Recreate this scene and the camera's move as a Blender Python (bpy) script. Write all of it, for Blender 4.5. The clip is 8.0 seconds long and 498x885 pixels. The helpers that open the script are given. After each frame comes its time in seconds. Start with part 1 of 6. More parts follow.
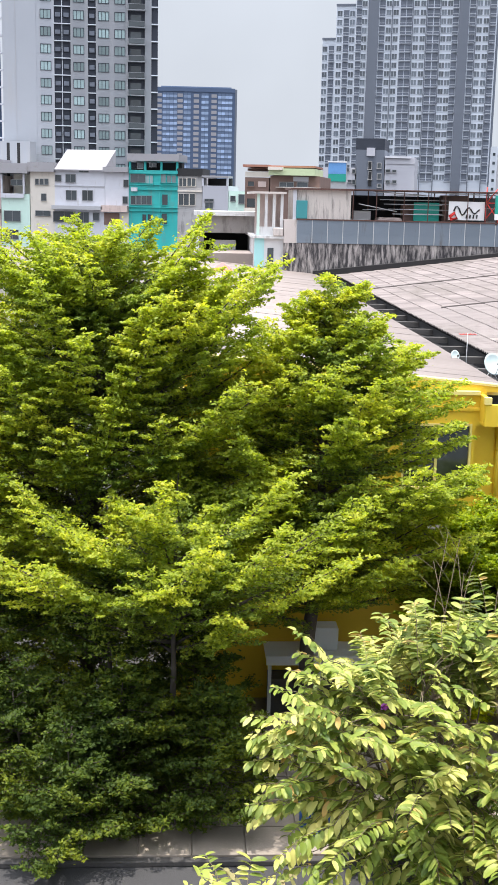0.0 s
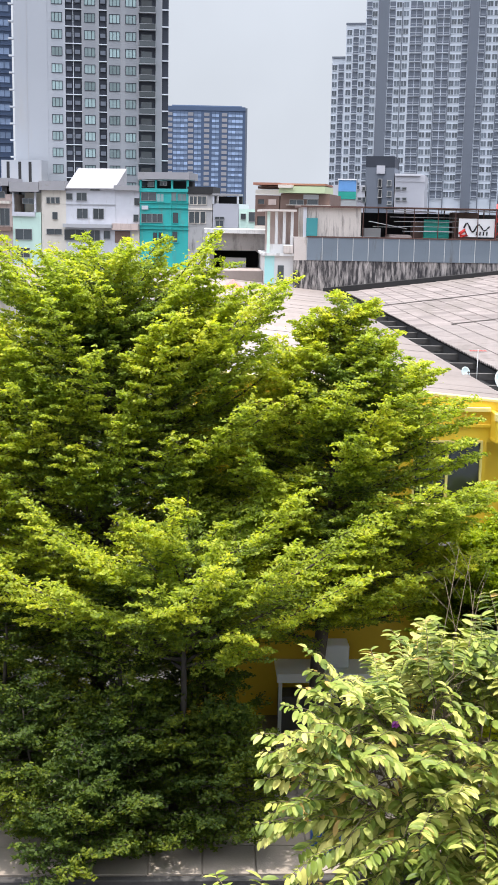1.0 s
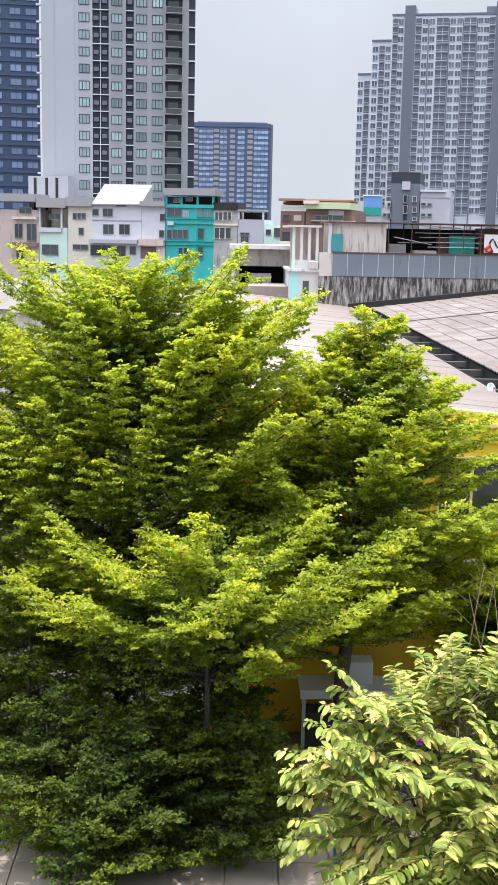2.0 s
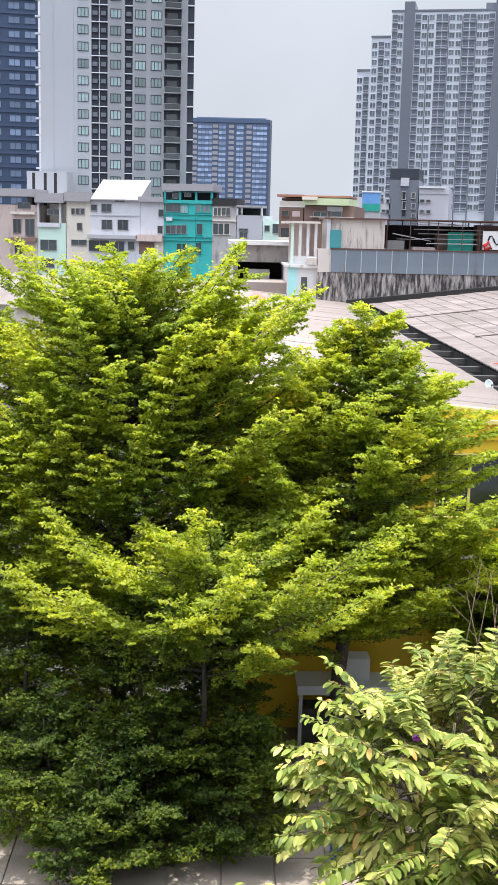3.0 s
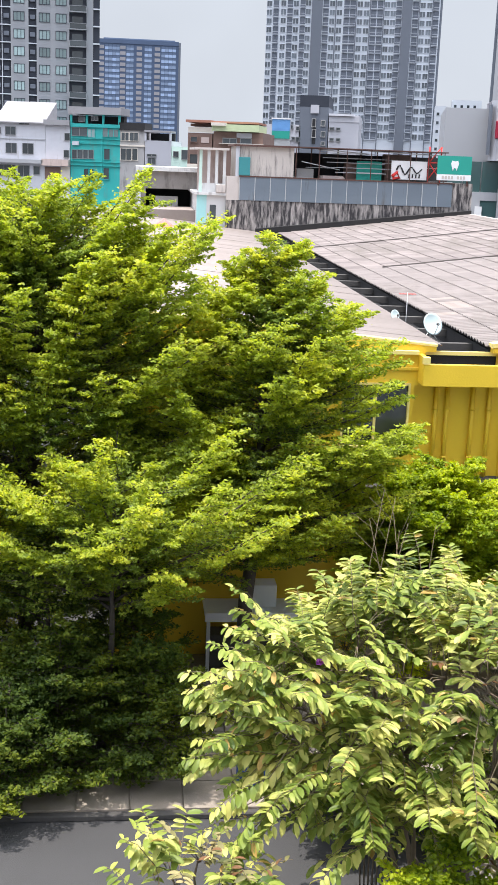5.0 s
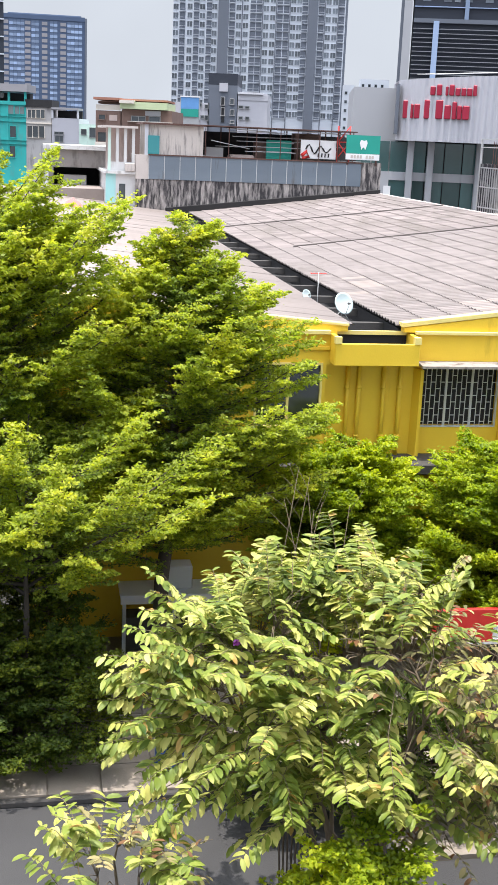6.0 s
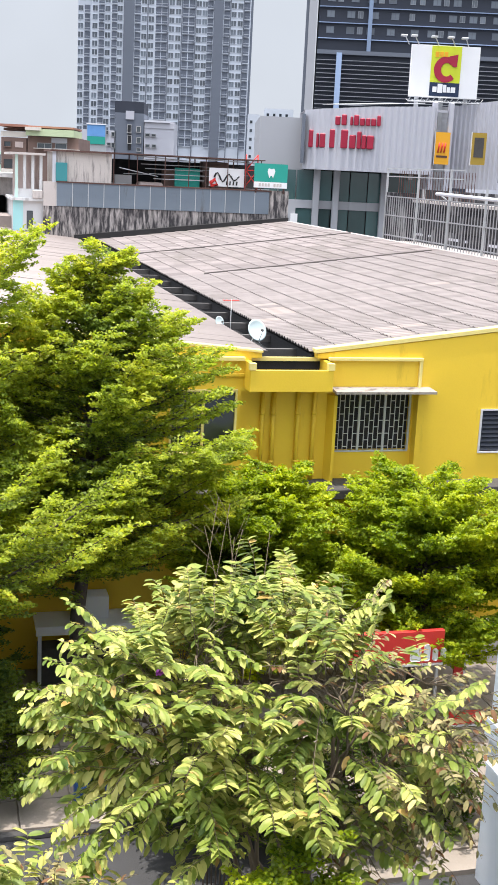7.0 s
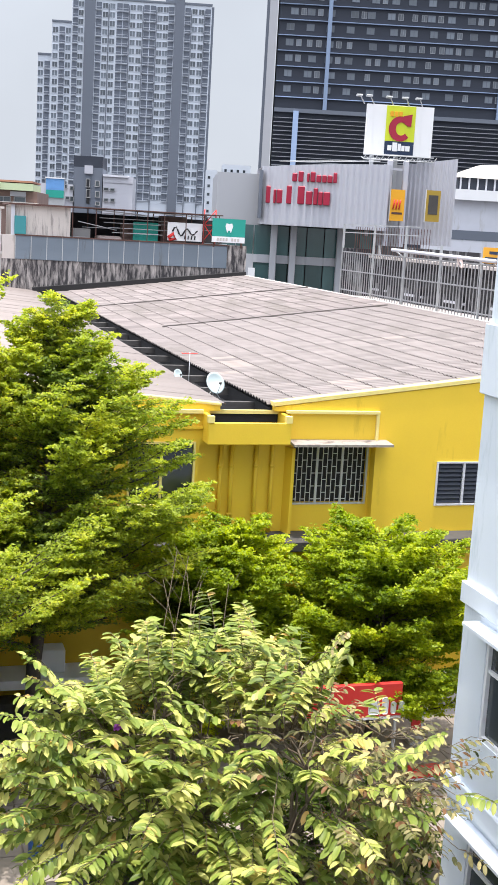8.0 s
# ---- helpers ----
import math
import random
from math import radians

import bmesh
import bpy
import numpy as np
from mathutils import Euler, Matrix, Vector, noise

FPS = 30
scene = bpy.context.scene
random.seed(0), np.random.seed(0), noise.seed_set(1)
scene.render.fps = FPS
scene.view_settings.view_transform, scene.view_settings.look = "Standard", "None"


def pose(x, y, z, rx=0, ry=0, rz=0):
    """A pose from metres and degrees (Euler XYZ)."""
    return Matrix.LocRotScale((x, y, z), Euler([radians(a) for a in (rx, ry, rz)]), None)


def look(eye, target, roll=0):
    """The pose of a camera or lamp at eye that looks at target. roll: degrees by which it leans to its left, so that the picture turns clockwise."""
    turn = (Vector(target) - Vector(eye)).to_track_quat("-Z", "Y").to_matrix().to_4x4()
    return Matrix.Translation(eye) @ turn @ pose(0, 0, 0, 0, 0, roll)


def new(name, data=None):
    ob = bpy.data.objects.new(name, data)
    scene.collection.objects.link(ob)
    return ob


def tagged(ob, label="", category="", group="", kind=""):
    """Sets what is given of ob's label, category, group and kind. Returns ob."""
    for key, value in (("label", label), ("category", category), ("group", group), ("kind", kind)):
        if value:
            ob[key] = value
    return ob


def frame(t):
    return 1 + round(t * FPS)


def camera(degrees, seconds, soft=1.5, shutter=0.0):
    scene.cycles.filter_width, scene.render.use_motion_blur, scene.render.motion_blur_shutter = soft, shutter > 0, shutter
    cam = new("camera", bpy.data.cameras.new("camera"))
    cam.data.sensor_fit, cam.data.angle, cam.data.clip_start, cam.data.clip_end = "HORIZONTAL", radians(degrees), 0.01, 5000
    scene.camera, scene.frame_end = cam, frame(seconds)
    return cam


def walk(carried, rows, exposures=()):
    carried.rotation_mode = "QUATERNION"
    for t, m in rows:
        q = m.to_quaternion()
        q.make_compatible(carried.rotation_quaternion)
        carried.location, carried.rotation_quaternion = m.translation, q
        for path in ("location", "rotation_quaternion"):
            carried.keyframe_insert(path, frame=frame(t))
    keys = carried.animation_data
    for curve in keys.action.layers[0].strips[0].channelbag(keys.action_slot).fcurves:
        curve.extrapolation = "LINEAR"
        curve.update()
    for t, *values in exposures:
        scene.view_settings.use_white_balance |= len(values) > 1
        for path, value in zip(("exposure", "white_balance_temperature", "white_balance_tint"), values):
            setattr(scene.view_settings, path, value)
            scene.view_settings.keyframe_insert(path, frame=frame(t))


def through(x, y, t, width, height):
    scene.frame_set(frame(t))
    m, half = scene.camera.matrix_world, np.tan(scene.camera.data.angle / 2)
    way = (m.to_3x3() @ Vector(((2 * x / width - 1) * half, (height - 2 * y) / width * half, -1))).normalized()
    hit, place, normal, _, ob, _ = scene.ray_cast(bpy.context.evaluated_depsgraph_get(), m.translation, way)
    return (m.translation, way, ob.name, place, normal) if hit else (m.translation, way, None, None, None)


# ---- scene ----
from collections import defaultdict

# ---- camera: a phone held on an upper balcony, panned by hand ----
EYE = 12.0
cam = camera(24.0, 8.0, soft=1.0)
ROWS = [
    (0.0, 0.020, -0.033, -0.017, 78.300, -1.231, 10.183),
    (0.5, 0.028, -0.038, -0.020, 78.624, -1.088, 10.325),
    (1.0, 0.028, -0.035, -0.022, 79.128, -1.061, 10.681),
    (1.5, 0.018, -0.033, -0.026, 79.548, -1.213, 11.263),
    (2.0, 0.022, -0.038, -0.025, 79.852, -1.112, 11.892),
    (3.5, 0.030, -0.038, -0.025, 79.214, -1.637, 11.520),
    (4.0, 0.060, -0.058, -0.021, 78.379, -1.788, 10.427),
    (5.5, 0.083, -0.025, -0.020, 75.686, -2.323, 5.598),
    (6.0, 0.067, -0.005, -0.003, 75.521, -2.404, 3.191),
    (6.5, 0.000, 0.000, 0.000, 76.027, -2.571, 0.639),
    (7.0, -0.078, 0.036, -0.010, 77.011, -2.748, -1.285),
    (7.5, -0.104, 0.023, 0.003, 78.179, -3.063, -2.715),
    (8.0, -0.106, -0.030, 0.006, 79.677, -3.250, -3.325),
]
walk(cam, [(t, pose(x, y, EYE + z, rx, ry, rz)) for t, x, y, z, rx, ry, rz in ROWS])

# ---- daylight: hazy bright midday ----
SUN_FROM = Vector((-0.05, -0.07, 0.99)).normalized()
world = bpy.data.worlds.new("sky")
scene.world = world
world.use_nodes = True
wt = world.node_tree
sky = wt.nodes.new("ShaderNodeTexSky")
sky.sky_type = "NISHITA"
sky.sun_disc = False
sky.sun_elevation = math.asin(SUN_FROM.z)
sky.sun_rotation = math.atan2(SUN_FROM.x, SUN_FROM.y)
sky.air_density, sky.dust_density, sky.ozone_density = 1.0, 6.0, 1.0
haze = wt.nodes.new("ShaderNodeMix")
haze.data_type = "RGBA"
# humid haze: thick and white low over the city, thinning upwards
updir = wt.nodes.new("ShaderNodeTexCoord")
axes = wt.nodes.new("ShaderNodeSeparateXYZ")
wt.links.new(updir.outputs["Generated"], axes.inputs[0])
thick = wt.nodes.new("ShaderNodeMapRange")
thick.inputs["From Min"].default_value, thick.inputs["From Max"].default_value = 0.0, 0.6
thick.inputs["To Min"].default_value, thick.inputs["To Max"].default_value = 0.92, 0.85
wt.links.new(axes.outputs[2], thick.inputs["Value"])
wt.links.new(thick.outputs[0], haze.inputs[0])
wt.links.new(sky.outputs[0], haze.inputs[6])
haze.inputs[7].default_value = (5.75, 6.15, 6.85, 1)
clouds = wt.nodes.new("ShaderNodeTexNoise")
clouds.inputs["Scale"].default_value = 2.2
clouds.inputs["Detail"].default_value = 5
cmap = wt.nodes.new("ShaderNodeMapRange")
cmap.inputs["From Min"].default_value, cmap.inputs["From Max"].default_value = 0.35, 0.7
cmap.inputs["To Min"].default_value, cmap.inputs["To Max"].default_value = 0.88, 1.12
wt.links.new(clouds.outputs["Fac"], cmap.inputs["Value"])
bright = wt.nodes.new("ShaderNodeVectorMath")
bright.operation = "SCALE"
wt.links.new(haze.outputs[2], bright.inputs[0])
wt.links.new(cmap.outputs[0], bright.inputs["Scale"])
# the haze glows more strongly the higher it is, towards the veiled sun
lift = wt.nodes.new("ShaderNodeMapRange")
lift.inputs["From Min"].default_value, lift.inputs["From Max"].default_value = 0.22, 0.85
lift.inputs["To Min"].default_value, lift.inputs["To Max"].default_value = 1.0, 3.7
wt.links.new(axes.outputs[2], lift.inputs["Value"])
glow = wt.nodes.new("ShaderNodeVectorMath")
glow.operation = "SCALE"
wt.links.new(bright.outputs[0], glow.inputs[0])
wt.links.new(lift.outputs[0], glow.inputs["Scale"])
wt.links.new(glow.outputs[0], wt.nodes["Background"].inputs["Color"])
wt.nodes["Background"].inputs["Strength"].default_value = 0.092
sun = new("sun", bpy.data.lights.new("sun", "SUN"))
sun.data.energy, sun.data.angle, sun.data.color = 3.6, radians(0.6), (1.0, 0.95, 0.88)
sun.matrix_world = look(SUN_FROM * 60, (0, 0, 0))
scene.view_settings.exposure = 0.62


# ---- materials ----
def surface(name, color, rough=0.8, var=0.18, scale=1.5, bump=0.15, fine=30.0, metal=0.0, stain=None, stain_amount=0.0,
            stain_scale=(1, 1, 1), each=0.0, spec=0.4, island=0.0):
    """A weathered surface: two scales of tone, fine relief, optional stains of their own colour, optional tone per piece."""
    mat = bpy.data.materials.new(name)
    mat.use_nodes = True
    nt = mat.node_tree
    n, link = nt.nodes, nt.links.new
    b = n["Principled BSDF"]
    b.inputs["Roughness"].default_value = rough
    b.inputs["Metallic"].default_value = metal
    b.inputs["Specular IOR Level"].default_value = spec
    co = n.new("ShaderNodeNewGeometry").outputs["Position"]
    big = n.new("ShaderNodeTexNoise")
    big.inputs["Scale"].default_value, big.inputs["Detail"].default_value = scale, 6
    link(co, big.inputs["Vector"])
    small = n.new("ShaderNodeTexNoise")
    small.inputs["Scale"].default_value, small.inputs["Detail"].default_value = fine, 4
    link(co, small.inputs["Vector"])
    tone = n.new("ShaderNodeMath")
    tone.operation = "MULTIPLY_ADD"
    link(big.outputs["Fac"], tone.inputs[0])
    tone.inputs[1].default_value, tone.inputs[2].default_value = 2 * var, 1 - var
    tone2 = n.new("ShaderNodeMath")
    tone2.operation = "MULTIPLY_ADD"
    link(small.outputs["Fac"], tone2.inputs[0])
    tone2.inputs[1].default_value = var
    link(tone.outputs[0], tone2.inputs[2])
    last = tone2.outputs[0]
    if each or island:
        if each:
            src = n.new("ShaderNodeObjectInfo").outputs["Random"]
        else:
            src = n.new("ShaderNodeNewGeometry").outputs["Random Per Island"]
        k = each or island
        own = n.new("ShaderNodeMath")
        own.operation = "MULTIPLY_ADD"
        link(src, own.inputs[0])
        own.inputs[1].default_value, own.inputs[2].default_value = 2 * k, 1 - k
        both = n.new("ShaderNodeMath")
        both.operation = "MULTIPLY"
        link(last, both.inputs[0])
        link(own.outputs[0], both.inputs[1])
        last = both.outputs[0]
    mul = n.new("ShaderNodeVectorMath")
    mul.operation = "SCALE"
    mul.inputs[0].default_value = color
    link(last, mul.inputs["Scale"])
    col = mul.outputs[0]
    if stain:
        mp = n.new("ShaderNodeMapping")
        mp.inputs["Scale"].default_value = stain_scale
        link(co, mp.inputs["Vector"])
        sn = n.new("ShaderNodeTexNoise")
        sn.inputs["Scale"].default_value, sn.inputs["Detail"].default_value = 1.0, 8
        sn.inputs["Roughness"].default_value = 0.65
        link(mp.outputs[0], sn.inputs["Vector"])
        rng_ = n.new("ShaderNodeMapRange")
        rng_.inputs["From Min"].default_value, rng_.inputs["From Max"].default_value = 0.62 - 0.4 * stain_amount, 0.78 - 0.3 * stain_amount
        link(sn.outputs["Fac"], rng_.inputs["Value"])
        mix = n.new("ShaderNodeMix")
        mix.data_type = "RGBA"
        link(rng_.outputs[0], mix.inputs[0])
        link(col, mix.inputs[6])
        mix.inputs[7].default_value = (*stain, 1)
        col = mix.outputs[2]
    link(col, b.inputs["Base Color"])
    if bump:
        bp = n.new("ShaderNodeBump")
        bp.inputs["Strength"].default_value, bp.inputs["Distance"].default_value = bump, 0.02
        link(small.outputs["Fac"], bp.inputs["Height"])
        link(bp.outputs[0], b.inputs["Normal"])
    return mat


def foliage(name, dark, mid, light, through=0.35, rough=0.45, scale=0.7, rare=None, rare_amount=0.04):
    """Leaves: tone per leaf and per bough, part of the light passing through the blade."""
    mat = bpy.data.materials.new(name)
    mat.use_nodes = True
    nt = mat.node_tree
    n, link = nt.nodes, nt.links.new
    b = n["Principled BSDF"]
    b.inputs["Roughness"].default_value = rough
    b.inputs["Specular IOR Level"].default_value = 0.25
    g = n.new("ShaderNodeNewGeometry")
    ob = n.new("ShaderNodeObjectInfo")
    noise_ = n.new("ShaderNodeTexNoise")
    noise_.inputs["Scale"].default_value, noise_.inputs["Detail"].default_value = scale, 3
    link(g.outputs["Position"], noise_.inputs["Vector"])
    own = n.new("ShaderNodeMath")
    own.operation = "ADD"
    link(g.outputs["Random Per Island"], own.inputs[0])
    link(ob.outputs["Random"], own.inputs[1])
    fr = n.new("ShaderNodeMath")
    fr.operation = "FRACT"
    link(own.outputs[0], fr.inputs[0])
    add = n.new("ShaderNodeMath")
    add.operation = "MULTIPLY_ADD"
    link(fr.outputs[0], add.inputs[0])
    add.inputs[1].default_value = 0.42
    sub = n.new("ShaderNodeMath")
    sub.operation = "MULTIPLY_ADD"
    link(noise_.outputs["Fac"], sub.inputs[0])
    sub.inputs[1].default_value, sub.inputs[2].default_value = 1.15, -0.26
    link(sub.outputs[0], add.inputs[2])
    ramp = n.new("ShaderNodeValToRGB")
    e = ramp.color_ramp.elements
    e[0].position, e[0].color = 0.1, (*dark, 1)
    e[1].position, e[1].color = 0.9, (*light, 1)
    m = e.new(0.5)
    m.color = (*mid, 1)
    link(add.outputs[0], ramp.inputs[0])
    col = ramp.outputs[0]
    if rare:
        gt = n.new("ShaderNodeMath")
        gt.operation = "LESS_THAN"
        link(fr.outputs[0], gt.inputs[0])
        gt.inputs[1].default_value = rare_amount
        mix = n.new("ShaderNodeMix")
        mix.data_type = "RGBA"
        link(gt.outputs[0], mix.inputs[0])
        link(col, mix.inputs[6])
        mix.inputs[7].default_value = (*rare, 1)
        col = mix.outputs[2]
    link(col, b.inputs["Base Color"])
    tr = n.new("ShaderNodeBsdfTranslucent")
    hs = n.new("ShaderNodeHueSaturation")
    hs.inputs["Saturation"].default_value, hs.inputs["Value"].default_value = 1.1, 1.5
    link(col, hs.inputs["Color"])
    link(hs.outputs[0], tr.inputs["Color"])
    ms = n.new("ShaderNodeMixShader")
    ms.inputs[0].default_value = through
    link(b.outputs[0], ms.inputs[1])
    link(tr.outputs[0], ms.inputs[2])
    link(ms.outputs[0], n["Material Output"].inputs["Surface"])
    return mat


def pane_glass(name, color, rough=0.12):
    """Window glass over a dark room, seen from outside."""
    mat = surface(name, color, rough, var=0.25, scale=0.4, bump=0.0, each=0.45, spec=0.9)
    return mat


M_YELLOW = surface("yellow_paint", (0.83, 0.56, 0.045), 0.5, 0.06, 0.8, 0.12, 25, stain=(0.60, 0.39, 0.03), stain_amount=-0.03, stain_scale=(2, 2, 0.35))
M_CREAM = surface("cream_coping", (0.80, 0.66, 0.24), 0.6, 0.1, 2, 0.1)
M_ROOF = surface("fibre_cement_sheet", (0.195, 0.17, 0.164), 0.9, 0.10, 0.35, 0.3, 18, stain=(0.15, 0.13, 0.12), stain_amount=0.22, stain_scale=(0.5, 0.12, 0.5), each=0.14)
# sheet edges darkened: mould, and lap shadow strengthened in the colour
M_LAP = surface("lap_shade_and_mould", (0.128, 0.112, 0.107), 0.95, 0.3, 2.0, 0.3, 20)
M_ROOF_MID = surface("fibre_cement_field", (0.192, 0.167, 0.162), 0.9, 0.10, 0.35, 0.3, 18, stain=(0.15, 0.13, 0.12), stain_amount=0.22, stain_scale=(0.5, 0.12, 0.5), island=0.10)
M_ROOF_FAR = surface("fibre_cement_old", (0.189, 0.162, 0.157), 0.9, 0.10, 0.35, 0.3, 18, stain=(0.15, 0.13, 0.12), stain_amount=0.3, stain_scale=(0.5, 0.12, 0.5), island=0.24)
M_ROOF_PALE = surface("pale_sheet", (0.257, 0.218, 0.203), 0.85, 0.10, 0.4, 0.2, 10, stain=(0.24, 0.20, 0.18), stain_amount=0.12, stain_scale=(0.4, 0.15, 0.4), island=0.04)
M_BLACK = surface("gutter_black", (0.022, 0.021, 0.022), 0.8, 0.3, 1.5, 0.3)
M_BEAM = surface("dark_beam", (0.075, 0.07, 0.068), 0.85, 0.3, 2.0, 0.2)
# near-black for print and parapets; also paints unlit rooms and openings
M_DARK = surface("unlit_depth_and_dark_paint", (0.02, 0.02, 0.022), 0.7, 0.3, 2.0, 0.0)
M_STAIN = surface("stained_render", (0.462, 0.418, 0.396), 0.9, 0.22, 0.8, 0.3, 20, stain=(0.05, 0.046, 0.05), stain_amount=0.72, stain_scale=(6.5, 6.5, 1.0))
M_STREAK = surface("streaked_cream_render", (0.517, 0.473, 0.44), 0.9, 0.15, 0.8, 0.3, 20, stain=(0.16, 0.145, 0.14), stain_amount=0.3, stain_scale=(5.5, 5.5, 0.6))
M_FRAME = surface("dull_window_frame", (0.24, 0.245, 0.25), 0.6, 0.15, 1, 0.0)
M_STAIN2 = surface("grey_render", (0.504, 0.456, 0.432), 0.9, 0.15, 0.8, 0.3, 20, stain=(0.10, 0.085, 0.08), stain_amount=0.18, stain_scale=(1.5, 1.5, 0.3))
M_METALGREY = surface("grey_sheet_metal", (0.149, 0.182, 0.22), 0.55, 0.12, 0.8, 0.05, each=0.08, stain=(0.10, 0.085, 0.08), stain_amount=0.05, stain_scale=(2, 2, 0.3))
M_WHITE = surface("white_paint", (0.575, 0.581, 0.631), 0.7, 0.08, 0.8, 0.1, stain=(0.40, 0.38, 0.36), stain_amount=0.10, stain_scale=(1.2, 1.2, 0.2))
M_BLUEWHITE = surface("pale_blue_paint", (0.68, 0.725, 0.79), 0.6, 0.05, 0.6, 0.06, 40, stain=(0.45, 0.52, 0.56), stain_amount=0.05, stain_scale=(1.5, 1.5, 0.3))
M_TEAL = surface("teal_paint", (0.036, 0.408, 0.39), 0.6, 0.15, 0.5, 0.1, stain=(0.12, 0.32, 0.30), stain_amount=0.2, stain_scale=(0.8, 0.8, 0.2))
M_TURQ = surface("faded_turquoise", (0.36, 0.66, 0.66), 0.7, 0.12, 0.8, 0.1, stain=(0.55, 0.58, 0.58), stain_amount=0.35, stain_scale=(2, 2, 0.25))
M_MINT = surface("mint_paint", (0.55, 0.72, 0.64), 0.7, 0.1, 0.5, 0.1, stain=(0.4, 0.45, 0.42), stain_amount=0.12, stain_scale=(0.8, 0.8, 0.2))
M_CREAMWALL = surface("cream_wall", (0.65, 0.6, 0.537), 0.75, 0.1, 0.5, 0.1, stain=(0.42, 0.38, 0.34), stain_amount=0.15, stain_scale=(0.8, 0.8, 0.2))
M_GREYWALL = surface("grey_wall", (0.396, 0.384, 0.384), 0.8, 0.15, 0.5, 0.1, stain=(0.15, 0.14, 0.14), stain_amount=0.2, stain_scale=(0.8, 0.8, 0.2))
M_PINKWALL = surface("faded_pink_wall", (0.52, 0.42, 0.39), 0.8, 0.15, 0.5, 0.1, stain=(0.25, 0.19, 0.17), stain_amount=0.25, stain_scale=(0.8, 0.8, 0.2))
M_ROOFLIGHT = surface("chalky_sheet_roof", (0.30, 0.295, 0.315), 0.8, 0.08, 0.6, 0.1, stain=(0.26, 0.24, 0.23), stain_amount=0.12, stain_scale=(0.5, 0.5, 0.5))
M_BROWN = surface("brown_brick", (0.19, 0.125, 0.105), 0.85, 0.2, 0.8, 0.15)
M_GREENROOF = surface("pale_green_roof", (0.50, 0.58, 0.36), 0.7, 0.12, 0.4, 0.1)
M_RUSTROOF = surface("rusty_roof", (0.30, 0.14, 0.10), 0.8, 0.25, 0.6, 0.1)
M_TOWERGREY = surface("tower_grey", (0.27, 0.282, 0.306), 0.75, 0.06, 0.1, 0.0)
M_TOWERPALE = surface("tower_pale", (0.379, 0.399, 0.442), 0.75, 0.05, 0.08, 0.0, stain=(0.40, 0.40, 0.41), stain_amount=0.1, stain_scale=(0.15, 0.15, 0.03))
M_TOWERDARK = surface("tower_dark", (0.0282, 0.0336, 0.0485), 0.6, 0.1, 0.1, 0.0)
M_TOWERMID = surface("tower_mid_grey", (0.132, 0.149, 0.184), 0.7, 0.06, 0.1, 0.0)
M_TOWERWHITE = surface("tower_white", (0.55, 0.586, 0.646), 0.75, 0.05, 0.1, 0.0)
M_BLUETOWER = surface("blue_tower", (0.0688, 0.103, 0.179), 0.5, 0.1, 0.1, 0.0)
M_BLUELIGHT = surface("blue_panel", (0.265, 0.348, 0.506), 0.45, 0.1, 0.1, 0.0, each=0.3)
M_GLASS = pane_glass("window_glass", (0.045, 0.055, 0.062))
M_DARKGLASS = pane_glass("dark_room_glass", (0.03, 0.035, 0.04))
M_CONC = surface("raw_concrete", (0.24, 0.225, 0.215), 0.9, 0.2, 0.8, 0.3, 20, stain=(0.10, 0.09, 0.085), stain_amount=0.35, stain_scale=(1.2, 1.2, 0.4))
M_BLUEFAR = surface("steel_blue_cladding", (0.124, 0.171, 0.264), 0.5, 0.08, 0.1, 0.0)
# panes of far towers lightened: distance haze is put into the colour
M_GLASSHAZE = pane_glass("haze_lightened_glass", (0.11, 0.13, 0.155), 0.3)
M_LEDGE = surface("dark_ledge", (0.066, 0.0616, 0.0594), 0.9, 0.25, 1.2, 0.3, 20, stain=(0.05, 0.047, 0.045), stain_amount=0.3, stain_scale=(2, 2, 2))
M_AWNING = surface("weathered_awning", (0.30, 0.265, 0.24), 0.9, 0.2, 2.0, 0.3, 20, stain=(0.09, 0.075, 0.07), stain_amount=0.3, stain_scale=(3, 3, 3))
M_TAN = surface("tan_panel", (0.286, 0.28, 0.299), 0.6, 0.08, 0.1, 0.0)
M_OLDTEAL = surface("old_teal_plastic", (0.045, 0.24, 0.26), 0.5, 0.15, 1, 0.0)
M_GLASSPALE = pane_glass("curtained_glass", (0.246, 0.335, 0.342), 0.25)
M_GLASSGREEN = pane_glass("green_glass", (0.05, 0.10, 0.10), 0.1)
M_STORE = surface("store_cladding", (0.473, 0.473, 0.519), 0.45, 0.04, 0.3, 0.0)
M_STOREGREY = surface("store_grey", (0.381, 0.386, 0.412), 0.5, 0.05, 0.3, 0.0)
M_RED = surface("red_sign", (0.62, 0.035, 0.03), 0.45, 0.08, 1, 0.0)
M_CRIMSON = surface("crimson_sign", (0.34, 0.016, 0.045), 0.45, 0.08, 1, 0.0)
M_LIME = surface("lime_sign", (0.55, 0.62, 0.03), 0.45, 0.06, 1, 0.0)
M_NAVY = surface("navy_sign", (0.015, 0.03, 0.07), 0.45, 0.06, 1, 0.0)
M_AMBER = surface("amber_sign", (0.75, 0.36, 0.02), 0.45, 0.06, 1, 0.0)
M_OCHRE = surface("ochre_sign", (0.36, 0.24, 0.035), 0.45, 0.06, 1, 0.0)
M_SIGNWHITE = surface("sign_white", (0.768, 0.768, 0.78), 0.4, 0.03, 1, 0.0)
M_SIGNGREEN = surface("sign_green", (0.02, 0.30, 0.24), 0.5, 0.1, 1, 0.0)
